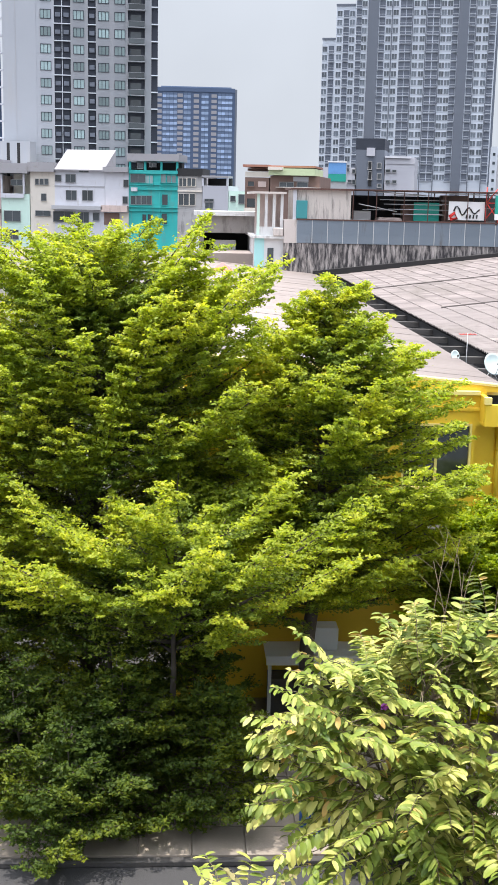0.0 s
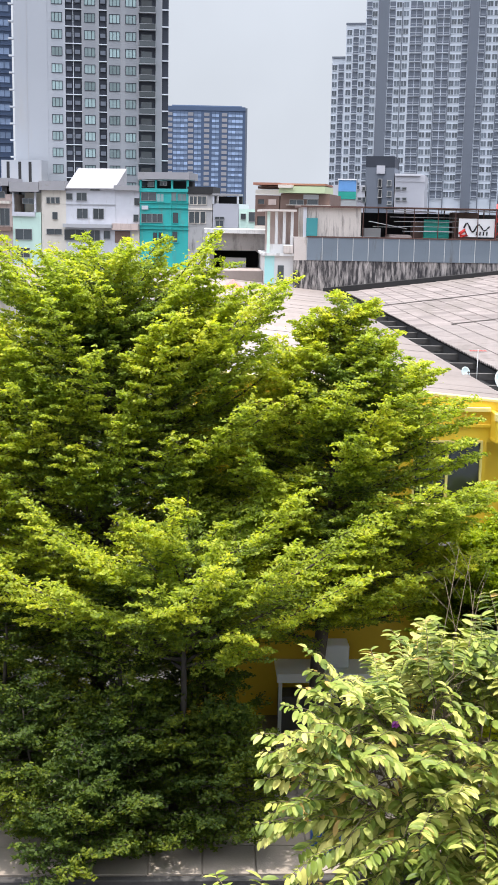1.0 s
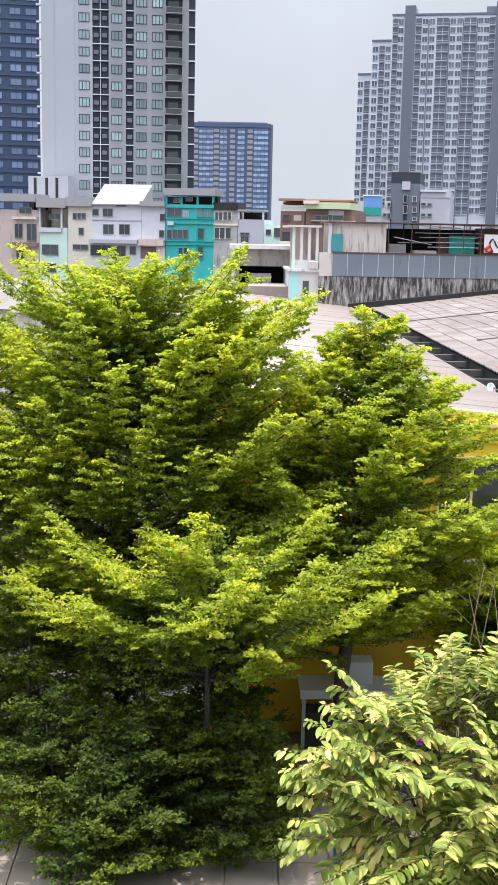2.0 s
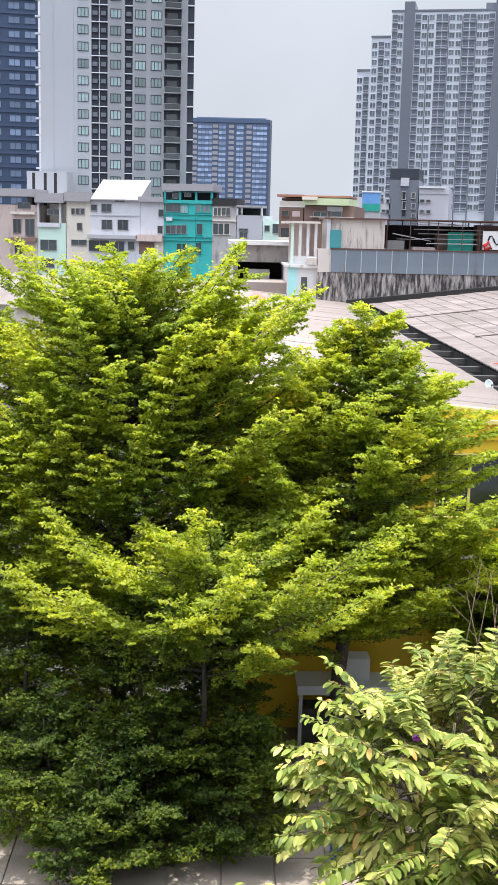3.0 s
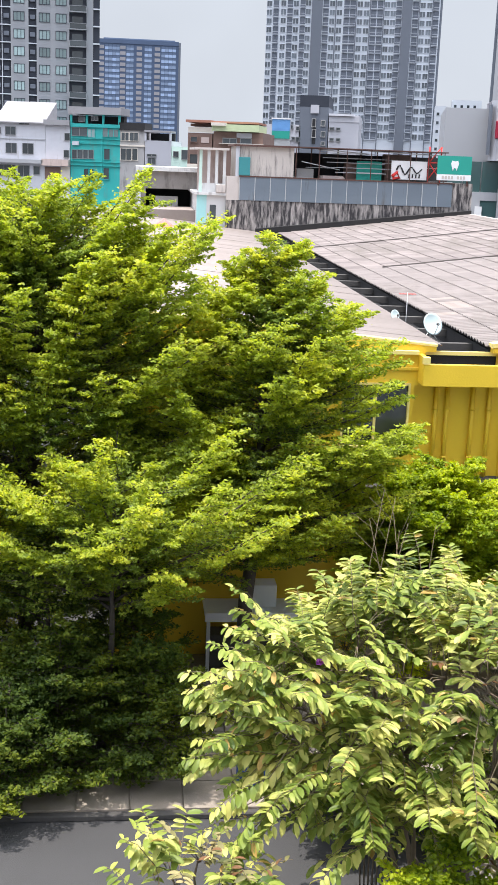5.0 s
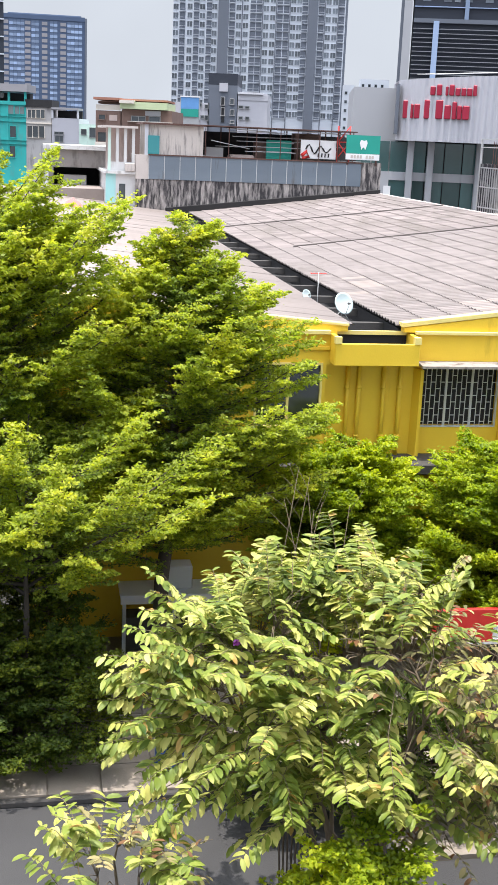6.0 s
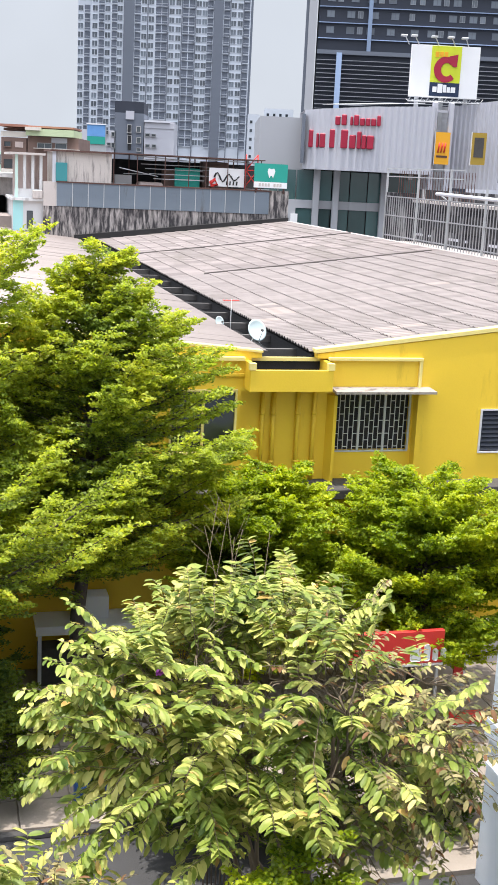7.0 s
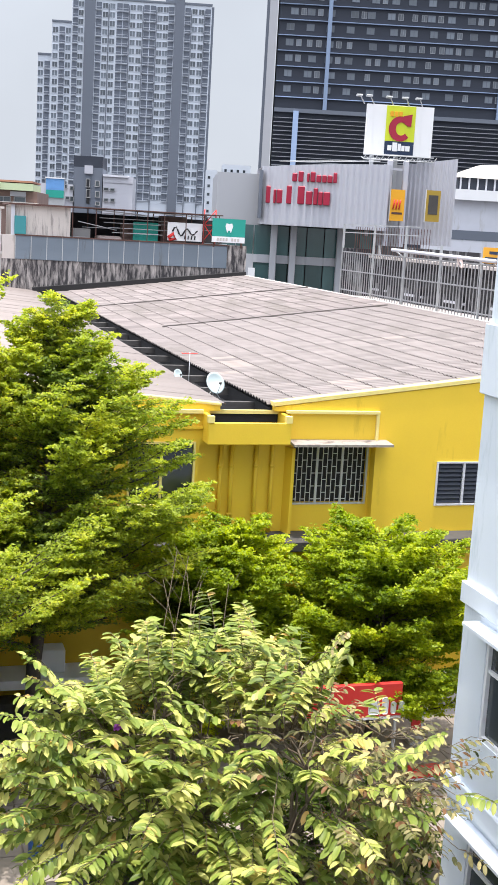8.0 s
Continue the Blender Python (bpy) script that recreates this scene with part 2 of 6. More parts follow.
M_BILLBLUE = surface("billboard_blue", (0.12, 0.28, 0.55), 0.5, 0.35, 0.6, 0.0)
M_STEEL = surface("painted_steel", (0.45, 0.46, 0.47), 0.45, 0.15, 3, 0.05, metal=0.3)
M_GRILL = surface("white_grille", (0.50, 0.50, 0.49), 0.5, 0.1, 3, 0.05)
M_RUST = surface("rusty_steel", (0.085, 0.045, 0.038), 0.8, 0.3, 3, 0.2)
M_DISH = surface("dish_white", (0.52, 0.62, 0.63), 0.4, 0.05, 3, 0.0)
M_BARK = surface("grey_bark", (0.075, 0.062, 0.052), 0.95, 0.3, 4, 0.8, 40)
M_TWIG = surface("pale_twig", (0.15, 0.115, 0.08), 0.9, 0.3, 6, 0.4, 60)
# small leaves in two tones: lit outer sprays, inner ones with shade painted in
M_LEAF_SMALL = foliage("lit_small_leaves", (0.125, 0.183, 0.030), (0.325, 0.388, 0.048), (0.60, 0.585, 0.075), 0.50)
M_LEAF_SHADED = foliage("shaded_small_leaves", (0.068, 0.113, 0.027), (0.168, 0.23, 0.036), (0.32, 0.365, 0.048), 0.44)
# shrub leaves darkened: the shade beneath the trees is in their colour
M_LEAF_SHRUB = foliage("shade_dark_shrub_leaves", (0.026, 0.052, 0.011), (0.075, 0.115, 0.015), (0.20, 0.23, 0.02), 0.38, 0.6)
M_LEAF_BUSH = foliage("bright_leaves", (0.08, 0.14, 0.012), (0.27, 0.35, 0.018), (0.53, 0.55, 0.028), 0.42)
M_LEAF_BIG = foliage("broad_leaves", (0.03, 0.075, 0.012), (0.23, 0.285, 0.05), (0.68, 0.62, 0.20), 0.22, 0.45, 1.3, rare=(0.50, 0.33, 0.10), rare_amount=0.03)
M_LEAF_DRY = foliage("drying_leaves", (0.035, 0.05, 0.016), (0.17, 0.16, 0.06), (0.50, 0.40, 0.20), 0.16, 0.6, 1.8, rare=(0.18, 0.09, 0.04), rare_amount=0.14)
M_OLDWHITE = surface("dirty_white_paint", (0.6, 0.6, 0.6), 0.8, 0.12, 0.8, 0.1, stain=(0.22, 0.20, 0.19), stain_amount=0.2, stain_scale=(1.5, 1.5, 0.3))
M_CAGE = surface("cage_steel", (0.27, 0.27, 0.28), 0.6, 0.2, 2, 0.0)
M_STAINHEAVY = surface("blackened_render", (0.493, 0.501, 0.51), 0.9, 0.2, 0.8, 0.2, 20, stain=(0.025, 0.025, 0.03), stain_amount=1.0, stain_scale=(2.2, 2.2, 0.5))
M_ASPHALT = surface("asphalt", (0.05, 0.049, 0.051), 0.9, 0.2, 0.6, 0.4, 40)
M_PAVER = surface("paving_slab", (0.264, 0.224, 0.188), 0.9, 0.15, 1.0, 0.3, 25, each=0.09, stain=(0.22, 0.19, 0.17), stain_amount=0.1, stain_scale=(0.8, 0.8, 0.8))
M_BLUEDRUM = surface("blue_plastic", (0.02, 0.07, 0.22), 0.45, 0.1, 2, 0.0)
M_PETAL = surface("purple_petals", (0.30, 0.05, 0.34), 0.6, 0.2, 20, 0.0)
M_FADEDRED = surface("faded_red_cloth", (0.55, 0.16, 0.15), 0.8, 0.2, 2, 0.0)


# ---- building helpers ----
def data_mesh(name, verts, faces, mat, smooth=False):
    me = bpy.data.meshes.new(name)
    me.from_pydata([tuple(v) for v in verts], [], faces)
    me.materials.append(mat)
    if smooth:
        me.shade_smooth()
    me.update()
    return me


def thing(name, m, label, category, group="", kind=""):
    """An Empty at the base of a thing; its parts are meshes below it."""
    ob = new(name)
    ob.matrix_basis = m
    return tagged(ob, label, category, group, kind)


def part(name, me, parent, m=None, label="", kind=""):
    ob = new(name, me)
    ob.parent = parent
    if m is not None:
        ob.matrix_basis = m
    if label or kind:
        tagged(ob, label, kind=kind)
    return ob


CUBE = [(0, 1, 3, 2), (4, 6, 7, 5), (0, 4, 5, 1), (2, 3, 7, 6), (0, 2, 6, 4), (1, 5, 7, 3)]


def box_data(boxes):
    verts, faces = [], []
    for x0, y0, z0, x1, y1, z1 in boxes:
        k = len(verts)
        verts += [(x, y, z) for x in (x0, x1) for y in (y0, y1) for z in (z0, z1)]
        faces += [tuple(k + i for i in f) for f in CUBE]
    return verts, faces


def boxes_mesh(name, boxes, mat, bevel=0.0):
    verts, faces = box_data(boxes)
    me = data_mesh(name, verts, faces, mat)
    if bevel:
        bm = bmesh.new()
        bm.from_mesh(me)
        bmesh.ops.bevel(bm, geom=bm.edges[:], offset=bevel, segments=1, affect="EDGES")
        bm.to_mesh(me)
        bm.free()
    return me


def block(name, b, mat, parent, label="", bevel=0.0, kind=""):
    return part(name, boxes_mesh(name, [b], mat, bevel), parent, None, label, kind)


def tube_data(paths, sides=6):
    """Tapered tubes: paths of (points, first radius, last radius)."""
    verts, faces = [], []
    for pts, r0, r1 in paths:
        pts = [Vector(p) for p in pts]
        n = len(pts)
        k = len(verts)
        for i, p in enumerate(pts):
            d = (pts[min(i + 1, n - 1)] - pts[max(i - 1, 0)]).normalized()
            a = d.orthogonal().normalized()
            b = d.cross(a)
            r = r0 + (r1 - r0) * i / max(n - 1, 1)
            for j in range(sides):
                w = 2 * math.pi * j / sides
                verts.append(p + (a * math.cos(w) + b * math.sin(w)) * r)
        for i in range(n - 1):
            for j in range(sides):
                q = (j + 1) % sides
                faces.append((k + i * sides + j, k + i * sides + q, k + (i + 1) * sides + q, k + (i + 1) * sides + j))
        faces.append(tuple(k + j for j in range(sides))[::-1])
        faces.append(tuple(k + (n - 1) * sides + j for j in range(sides)))
    return verts, faces


def tubes(name, paths, mat, sides=6):
    return data_mesh(name, *tube_data(paths, sides), mat, smooth=True)


def prism(outline, y0, y1):
    """A plate with an outline in x and z between two depths."""
    n = len(outline)
    verts = [(x, y0, z) for x, z in outline] + [(x, y1, z) for x, z in outline]
    faces = [tuple(range(n)), tuple(range(2 * n - 1, n - 1, -1))]
    faces += [(i, i + n, (i + 1) % n + n, (i + 1) % n) for i in range(n)]
    return verts, faces


def wall_with_holes(name, x0, x1, z0, z1, y0, y1, holes, mat, parent, label=""):
    """A wall slab from x0 to x1 with openings (x0, z0, x1, z1) that go right through."""
    xs = sorted({x0, x1, *[h[0] for h in holes], *[h[2] for h in holes]})
    zs = sorted({z0, z1, *[h[1] for h in holes], *[h[3] for h in holes]})
    cells = [(a, c, b, d) for a, b in zip(xs, xs[1:]) for c, d in zip(zs, zs[1:])
             if not any(h[0] < (a + b) / 2 < h[2] and h[1] < (c + d) / 2 < h[3] for h in holes)]
    ids, verts, faces = {}, [], {}
    for a, c, b, d in cells:
        vs, fs = box_data([(a, y0, c, b, y1, d)])
        for v in vs:
            if v not in ids:
                ids[v] = len(verts)
                verts.append(v)
        for f in fs:
            f = tuple(ids[vs[i]] for i in f)
            key = frozenset(f)
            if key in faces:
                del faces[key]
            else:
                faces[key] = f
    return part(name, data_mesh(name, verts, list(faces.values()), mat), parent, None, label)


# ---- the ground ----
ground = new("ground", data_mesh("ground", [(-2500, -2500, 0), (2500, -2500, 0), (2500, 2500, 0), (-2500, 2500, 0)], [(0, 1, 2, 3)], M_ASPHALT))
tagged(ground, "worn grey asphalt ground of the city", "ground", kind="structure")

# ---- the yellow building; its front runs along its own x, the depth along y ----
YAW = 13.1
HOUSE = pose(2.95, 27.96, 0, 0, 0, YAW)
yellow = thing("yellow_building", HOUSE, "bright yellow painted building with low corrugated roofs and a valley gutter", "building")
SLOPE_R, SLOPE_L = 0.1257, 0.0905
roof_r = lambda u: 7.83 + SLOPE_R * (u + 0.57)
roof_l = lambda u: 7.87 - SLOPE_L * (u + 1.95)


def upper_wall():
    """Side bays flush with the street, and a recessed bay between them."""
    wall_with_holes("wall", 2.12, 11.0, 4.65, 7.72, 0.0, 0.25, [(3.86, 5.36, 5.35, 6.44)], M_YELLOW, yellow)
    wall_with_holes("wall", -9.5, -2.42, 4.65, 7.72, 0.0, 0.25, [(-4.1, 5.44, -2.52, 6.93)], M_YELLOW, yellow)
    wall_with_holes("wall", -2.42, 2.12, 4.65, 6.92, 0.30, 0.50, [(0.02, 5.36, 2.05, 6.80)], M_YELLOW, yellow)
    block("wall", (-0.20, 0.0, 6.92, 2.12, 0.5, 7.72), M_YELLOW, yellow)
    block("wall", (-2.42, 0.0, 6.92, -2.2, 0.5, 7.72), M_YELLOW, yellow)
    block("jamb", (-2.42, 0.25, 4.65, -2.36, 0.30, 6.92), M_YELLOW, yellow)
    block("jamb", (2.12, 0.25, 4.65, 2.2, 0.50, 6.92), M_YELLOW, yellow)
    # splayed reveal beside the grille
    part("reveal", data_mesh("reveal", *prism_xy([(-0.16, 0.30), (-0.06, 0.02), (0.02, 0.02), (0.02, 0.30)], 4.65, 6.80), M_YELLOW), yellow)
    for name, outline in (("gable", [(-0.57, 7.72), (11.0, 7.72), (11.0, roof_r(11.0)), (-0.57, roof_r(-0.57))]),
                          ("gable", [(-9.5, 7.72), (-1.95, 7.72), (-1.95, roof_l(-1.95)), (-9.5, roof_l(-9.5))])):
        part(name, data_mesh(name, *prism(outline, 0.0, 0.25), M_YELLOW), yellow)


def prism_xy(outline, z0, z1):
    n = len(outline)
    verts = [(x, y, z0) for x, y in outline] + [(x, y, z1) for x, y in outline]
    faces = [tuple(range(n))[::-1], tuple(range(n, 2 * n))]
    faces += [(i, (i + 1) % n, (i + 1) % n + n, i + n) for i in range(n)]
    return verts, faces


def prism_yz(outline, x0, x1):
    n = len(outline)
    verts = [(x0, y, z) for y, z in outline] + [(x1, y, z) for y, z in outline]
    faces = [tuple(range(n))[::-1], tuple(range(n, 2 * n))]
    faces += [(i, (i + 1) % n, (i + 1) % n + n, i + n) for i in range(n)]
    return verts, faces


upper_wall()
block("cornice", (-9.5, -0.12, 7.66, -2.38, 0.0, 7.76), M_CREAM, yellow, bevel=0.01)
block("cornice", (-0.30, -0.10, 7.68, 2.14, 0.0, 7.76), M_CREAM, yellow, bevel=0.01)
block("cornice", (2.06, -0.08, 7.0, 2.14, 0.0, 7.68), M_CREAM, yellow, bevel=0.01)
block("lower_cornice", (-9.5, -0.06, 7.28, -2.20, 0.0, 7.36), M_YELLOW, yellow, bevel=0.01)
# coping strips on the two low gables
part("coping", data_mesh("coping", *prism([(-0.62, roof_r(-0.62) + 0.02), (11.0, roof_r(11.0) + 0.02), (11.0, roof_r(11.0) + 0.12), (-0.62, roof_r(-0.62) + 0.12)], -0.03, 0.27), M_CREAM), yellow)
part("coping", data_mesh("coping", *prism([(-9.5, roof_l(-9.5) - 0.02), (-1.93, roof_l(-1.93) - 0.02), (-1.93, roof_l(-1.93) + 0.03), (-9.5, roof_l(-9.5) + 0.03)], -0.03, 0.27), M_CREAM), yellow)
# box that catches the valley gutter, open at the top
hopper = part("gutter_box", boxes_mesh("gutter_box", [(-2.36, -0.55, 7.0, -0.32, -0.45, 7.52), (-2.36, -0.45, 7.0, -0.32, 0.30, 7.08),
              (-2.36, -0.45, 7.08, -2.26, 0.25, 7.68), (-0.42, -0.45, 7.08, -0.32, 0.25, 7.68)], M_YELLOW, 0.012), yellow, label="yellow concrete gutter box")
block("rim", (-2.38, -0.57, 7.52, -2.22, -0.42, 7.68), M_CREAM, hopper)
block("rim", (-0.46, -0.57, 7.52, -0.30, -0.42, 7.68), M_CREAM, hopper)
block("dark_lining", (-2.26, -0.45, 7.08, -0.42, 0.3, 7.36), M_BLACK, hopper, "black lining")
block("dark_lining", (-2.26, 0.262, 7.08, -0.42, 0.30, 7.70), M_BLACK, hopper, "black lining")
block("ledge", (-9.5, -0.75, 4.40, 11.0, 0.30, 4.65), M_LEDGE, yellow, "dark weathered concrete ledge", bevel=0.02)
block("lower_wall", (-9.5, 0.0, 0, 11.0, 0.25, 4.40), M_YELLOW, yellow)
for u in (-1.81, -1.53, -0.91, -0.50):
    pipe = part("drain_pipe", tubes("drain_pipe", [([(u, 0.23, 4.65), (u, 0.23, 6.92)], 0.055, 0.055)], M_YELLOW, 10), yellow)
    for z in (5.1, 6.3):
        part("clip", tubes("clip", [([(u, 0.23, z), (u, 0.23, z + 0.06)], 0.068, 0.068)], M_YELLOW, 10), pipe)
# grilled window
# thin near-black panel in place of a room: its darkness is only colour
block("dark_room_panel", (0.02, 0.48, 5.36, 2.05, 0.52, 6.80), M_DARK, yellow, "near-black panel painted as the unlit room behind the grille")
grille = block("window_frame", (0.02, 0.28, 5.33, 2.05, 0.33, 5.37), M_GRILL, yellow, "white steel burglar grille over a dark window")
for u in (0.04, 0.70, 1.37, 2.03):
    block("mullion", (u - 0.022, 0.27, 5.37, u + 0.022, 0.32, 6.80), M_GRILL, grille)
for p in range(3):
    a, b = 0.062 + p * 0.665, 0.68 + p * 0.665
    rods = []
    n = 5
    for k in range(n + 1):
        x = a + (b - a) * k / n
        rods.append((x - 0.009, 0.285, 5.37, x + 0.009, 0.297, 6.80))
    for k in range(n):
        x0, x1 = a + (b - a) * k / n, a + (b - a) * (k + 1) / n
        z = 5.46 + (0.165 if k % 2 else 0)
        while z < 6.78:
            rods.append((x0, 0.284, z, x1, 0.299, z + 0.018))
            z += 0.33
    part("grille_panel", boxes_mesh("grille_panel", rods, M_GRILL), grille)
part("awning", data_mesh("awning", *prism_yz([(-0.52, 6.94), (0.28, 6.99), (0.28, 7.05), (-0.52, 7.0)], -0.20, 2.38), M_AWNING), yellow, label="thin weathered concrete sunshade")
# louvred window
block("dark_room_panel", (3.86, 0.22, 5.36, 5.35, 0.24, 6.44), M_DARK, yellow)
louvre = part("window_frame", boxes_mesh("window_frame", [(3.83, -0.03, 5.33, 3.88, 0.1, 6.47), (5.33, -0.03, 5.33, 5.38, 0.1, 6.47), (3.88, -0.03, 5.33, 5.33, 0.1, 5.37),
              (3.88, -0.03, 6.43, 5.33, 0.1, 6.47), (4.58, -0.02, 5.37, 4.64, 0.1, 6.43)], M_WHITE), yellow, label="white louvred window frame")
for k in range(9):
    z = 5.40 + k * 0.114
    for a, b in ((3.88, 4.58), (4.64, 5.33)):
        part("slat", data_mesh("slat", *prism_yz([(0.0, z), (0.012, z), (0.075, z + 0.10), (0.063, z + 0.10)], a, b), M_TOWERDARK), louvre)
# window half hidden by the trees
side = part("window_frame", boxes_mesh("window_frame", [(-4.13, -0.04, 5.40, -4.08, 0.1, 6.97), (-2.56, -0.04, 5.40, -2.51, 0.1, 6.97), (-4.08, -0.04, 5.40, -2.56, 0.1, 5.45),
            (-4.08, -0.04, 6.92, -2.56, 0.1, 6.97), (-3.36, -0.02, 5.45, -3.30, 0.1, 6.92)], M_CREAM), yellow)
block("pane", (-4.08, 0.04, 5.45, -3.36, 0.055, 6.92), M_DARKGLASS, side)
block("pane", (-3.30, 0.04, 5.45, -2.56, 0.055, 6.92), M_DARKGLASS, side)
block("gutter_coping", (-2.26, 0.20, 7.62, -0.42, 0.29, 7.71), M_CREAM, yellow)
# valley gutter with cross beams
block("gutter", (-1.95, 0.30, 7.22, -0.57, 41.0, 7.32), M_BLACK, yellow, "black valley gutter")
block("gutter_side", (-0.62, 0.30, 7.32, -0.55, 41.0, 7.76), M_BLACK, yellow)
block("gutter_side", (-2.0, 0.30, 7.32, -1.93, 41.0, 7.80), M_BLACK, yellow)
for k in range(16):
    v = 1.6 + k * 2.45
    block("cross_beam", (-1.94, v, 7.50, -0.61, v + 0.14, 7.70), M_BEAM, yellow, bevel=0.01)
block("parapet_flashing", (-1.9, 40.7, 7.4, 10.5, 41.1, 8.0), M_BLACK, yellow)
part("parapet_flashing", data_mesh("parapet_flashing", *prism([(-2.0, 7.6), (10.5, roof_r(10.5) - 0.1), (10.5, roof_r(10.5) + 0.28), (-2.0, roof_r(-2.0) + 0.42)], 40.75, 41.15), M_BLACK), yellow, label="black flashing against the wall")
for u0, u1 in ((-9.5, -9.25), (10.75, 11.0)):
    block("side_wall", (u0, 0.25, 0, u1, 43, 7.6), M_YELLOW, yellow)
block("eaves_kerb", (10.40, 0.3, 8.9, 10.62, 41, 9.30), M_STAIN2, yellow)


# ---- dishes and aerial in the valley gutter ----
def dish_mesh(name, radius, depth, mat):
    verts, faces = [], []
    rings, seg = 6, 24
    for side in (0, 0.012):
        for i in range(rings + 1):
            r = radius * i / rings
            for j in range(seg):
                a = 2 * math.pi * j / seg
                verts.append((r * math.cos(a), -depth * (i / rings) ** 2 + side, r * math.sin(a)))
    k = (rings + 1) * seg
    for s in (0, k):
        for i in range(rings):
            for j in range(seg):
                q = (j + 1) % seg
                f = (s + i * seg + j, s + (i + 1) * seg + j, s + (i + 1) * seg + q, s + i * seg + q)
                faces.append(f if s else f[::-1])
    o = rings * seg
    faces += [(o + j, o + (j + 1) % seg, k + o + (j + 1) % seg, k + o + j) for j in range(seg)]
    return data_mesh(name, verts, faces, mat, True)


def satellite_dish(u, v, z0, z, radius, turn, tilt, label):
    t = thing("satellite_dish", HOUSE @ pose(u, v, z0), label, "satellite dish")
    h = z - z0
    part("mast", tubes("mast", [([(0, 0.06, 0), (0, 0.06, h)], 0.022, 0.022)], M_STEEL, 8), t)
    part("bracket", tubes("bracket", [([(-0.28, 0.06, 0.0), (0, 0.06, h * 0.7)], 0.012, 0.012), ([(0.28, 0.06, 0.0), (0, 0.06, h * 0.7)], 0.012, 0.012)], M_STEEL, 6), t)
    m = pose(0, 0, h, tilt, 0, turn)
    bowl = part("reflector", dish_mesh("reflector", radius, radius * 0.22, M_DISH), t, m, "pale round reflector bowl")
    part("feed_arm", tubes("feed_arm", [([(0, -0.05, -radius * 0.95), (0, -radius * 0.95, -radius * 0.25)], 0.012, 0.010)], M_STEEL, 6), bowl)
    part("feed_horn", tubes("feed_horn", [([(0, -radius * 0.95, -radius * 0.25), (0, -radius * 0.78, -radius * 0.16)], 0.035, 0.028)], M_BEAM, 8), bowl)
    return t


satellite_dish(-1.43, 2.6, 7.5, 8.02, 0.29, 24, -22, "pale satellite dish standing in the roof gutter")
satellite_dish(-1.90, 4.8, 7.72, 7.95, 0.15, 30, -18, "small white satellite dish beside the roof gutter")
aerial = thing("television_aerial", HOUSE @ pose(-1.72, 4.2, 7.32), "thin television aerial with red elements on a pole", "aerial")
part("pole", tubes("pole", [([(0, 0, 0), (0, 0, 1.32)], 0.012, 0.010)], M_STEEL, 6), aerial)
boom = part("boom", tubes("boom", [([(-0.22, 0, 1.28), (0.22, 0.05, 1.28)], 0.010, 0.010)], M_RED, 6), aerial)
for k in range(5):
    x = -0.2 + 0.1 * k
    part("element", tubes("element", [([(x, -0.14, 1.29), (x, 0.16, 1.29)], 0.006, 0.006)], M_RED, 4), boom)

# ---- stained building across the end of the roofs ----
stained = thing("stained_building", HOUSE @ pose(0, 41.3, 0), "old rendered building with black water stains and grey metal cladding", "building")
block("wall", (-3.7, 0, 0, 10.6, 0.3, 9.62), M_STAIN, stained, "render streaked black by rain")
block("wall", (9.45, 0, 9.62, 10.6, 0.3, 11.0), M_STAIN, stained)
block("wall", (-3.7, 0, 9.62, -3.0, 0.3, 10.95), M_STAIN2, stained)
block("wall", (-3.0, 0.05, 9.62, 9.45, 0.3, 10.96), M_GREYWALL, stained)
block("side_wall", (-3.7, 0.3, 0, -3.4, 9, 10.9), M_STAIN2, stained)
block("side_wall", (10.3, 0.3, 0, 10.6, 9, 10.9), M_STAIN2, stained)
block("terrace_floor", (-3.4, 0.3, 10.6, 10.3, 9, 10.8), M_GREYWALL, stained)
panel = boxes_mesh("cladding_panel", [(0.012, -0.05, 9.63, 0.872, 0.05, 10.93)], M_METALGREY)
strip = boxes_mesh("cover_strip", [(-0.02, -0.065, 9.63, 0.02, 0.0, 10.93)], M_STEEL)
for k in range(14):
    part("cladding_panel", panel, stained, pose(-2.97 + 0.884 * k, 0, 0))
    part("cover_strip", strip, stained, pose(-2.97 + 0.884 * k, 0, 0))
block("rusty_capping", (-3.0, -0.1, 10.93, 9.5, 0.1, 11.0), M_RUST, stained, "rusted steel capping")
# rooftop room and open shed
roomb = block("rooftop_room", (-3.15, 0.25, 10.8, 0.13, 4.2, 12.62), M_STREAK, stained, "rain-streaked cream rooftop room")
block("roof_edge", (-3.35, 0.0, 12.62, 0.25, 4.4, 12.72), M_RUST, roomb)
block("pilaster", (-3.2, 0.18, 10.8, -3.0, 0.25, 12.62), M_WHITE, roomb)
# back wall coloured near-black for the shade under the shed roof
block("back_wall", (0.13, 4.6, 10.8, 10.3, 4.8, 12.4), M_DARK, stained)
block("shed_roof", (0.0, 0.1, 12.66, 9.1, 5.0, 12.72), M_RUST, stained, "thin rusty sheet roof")
for k, u in enumerate((0.25, 1.6, 3.2, 4.6, 5.6, 6.9, 8.0, 8.9)):
    block("shed_post", (u - 0.022, 0.2, 10.8, u + 0.022, 0.25, 12.66), M_RUST, stained)
    block("shed_rail", (u - 0.6, 1.2 + 0.3 * (k % 3), 11.0 + 0.19 * (k * 3 % 7), u + 0.9, 1.23 + 0.3 * (k % 3), 11.03 + 0.19 * (k * 3 % 7)), M_STEEL, stained)
    block("shed_post", (u - 0.035, 3.4, 10.8, u + 0.035, 3.47, 12.66), M_RUST, stained)
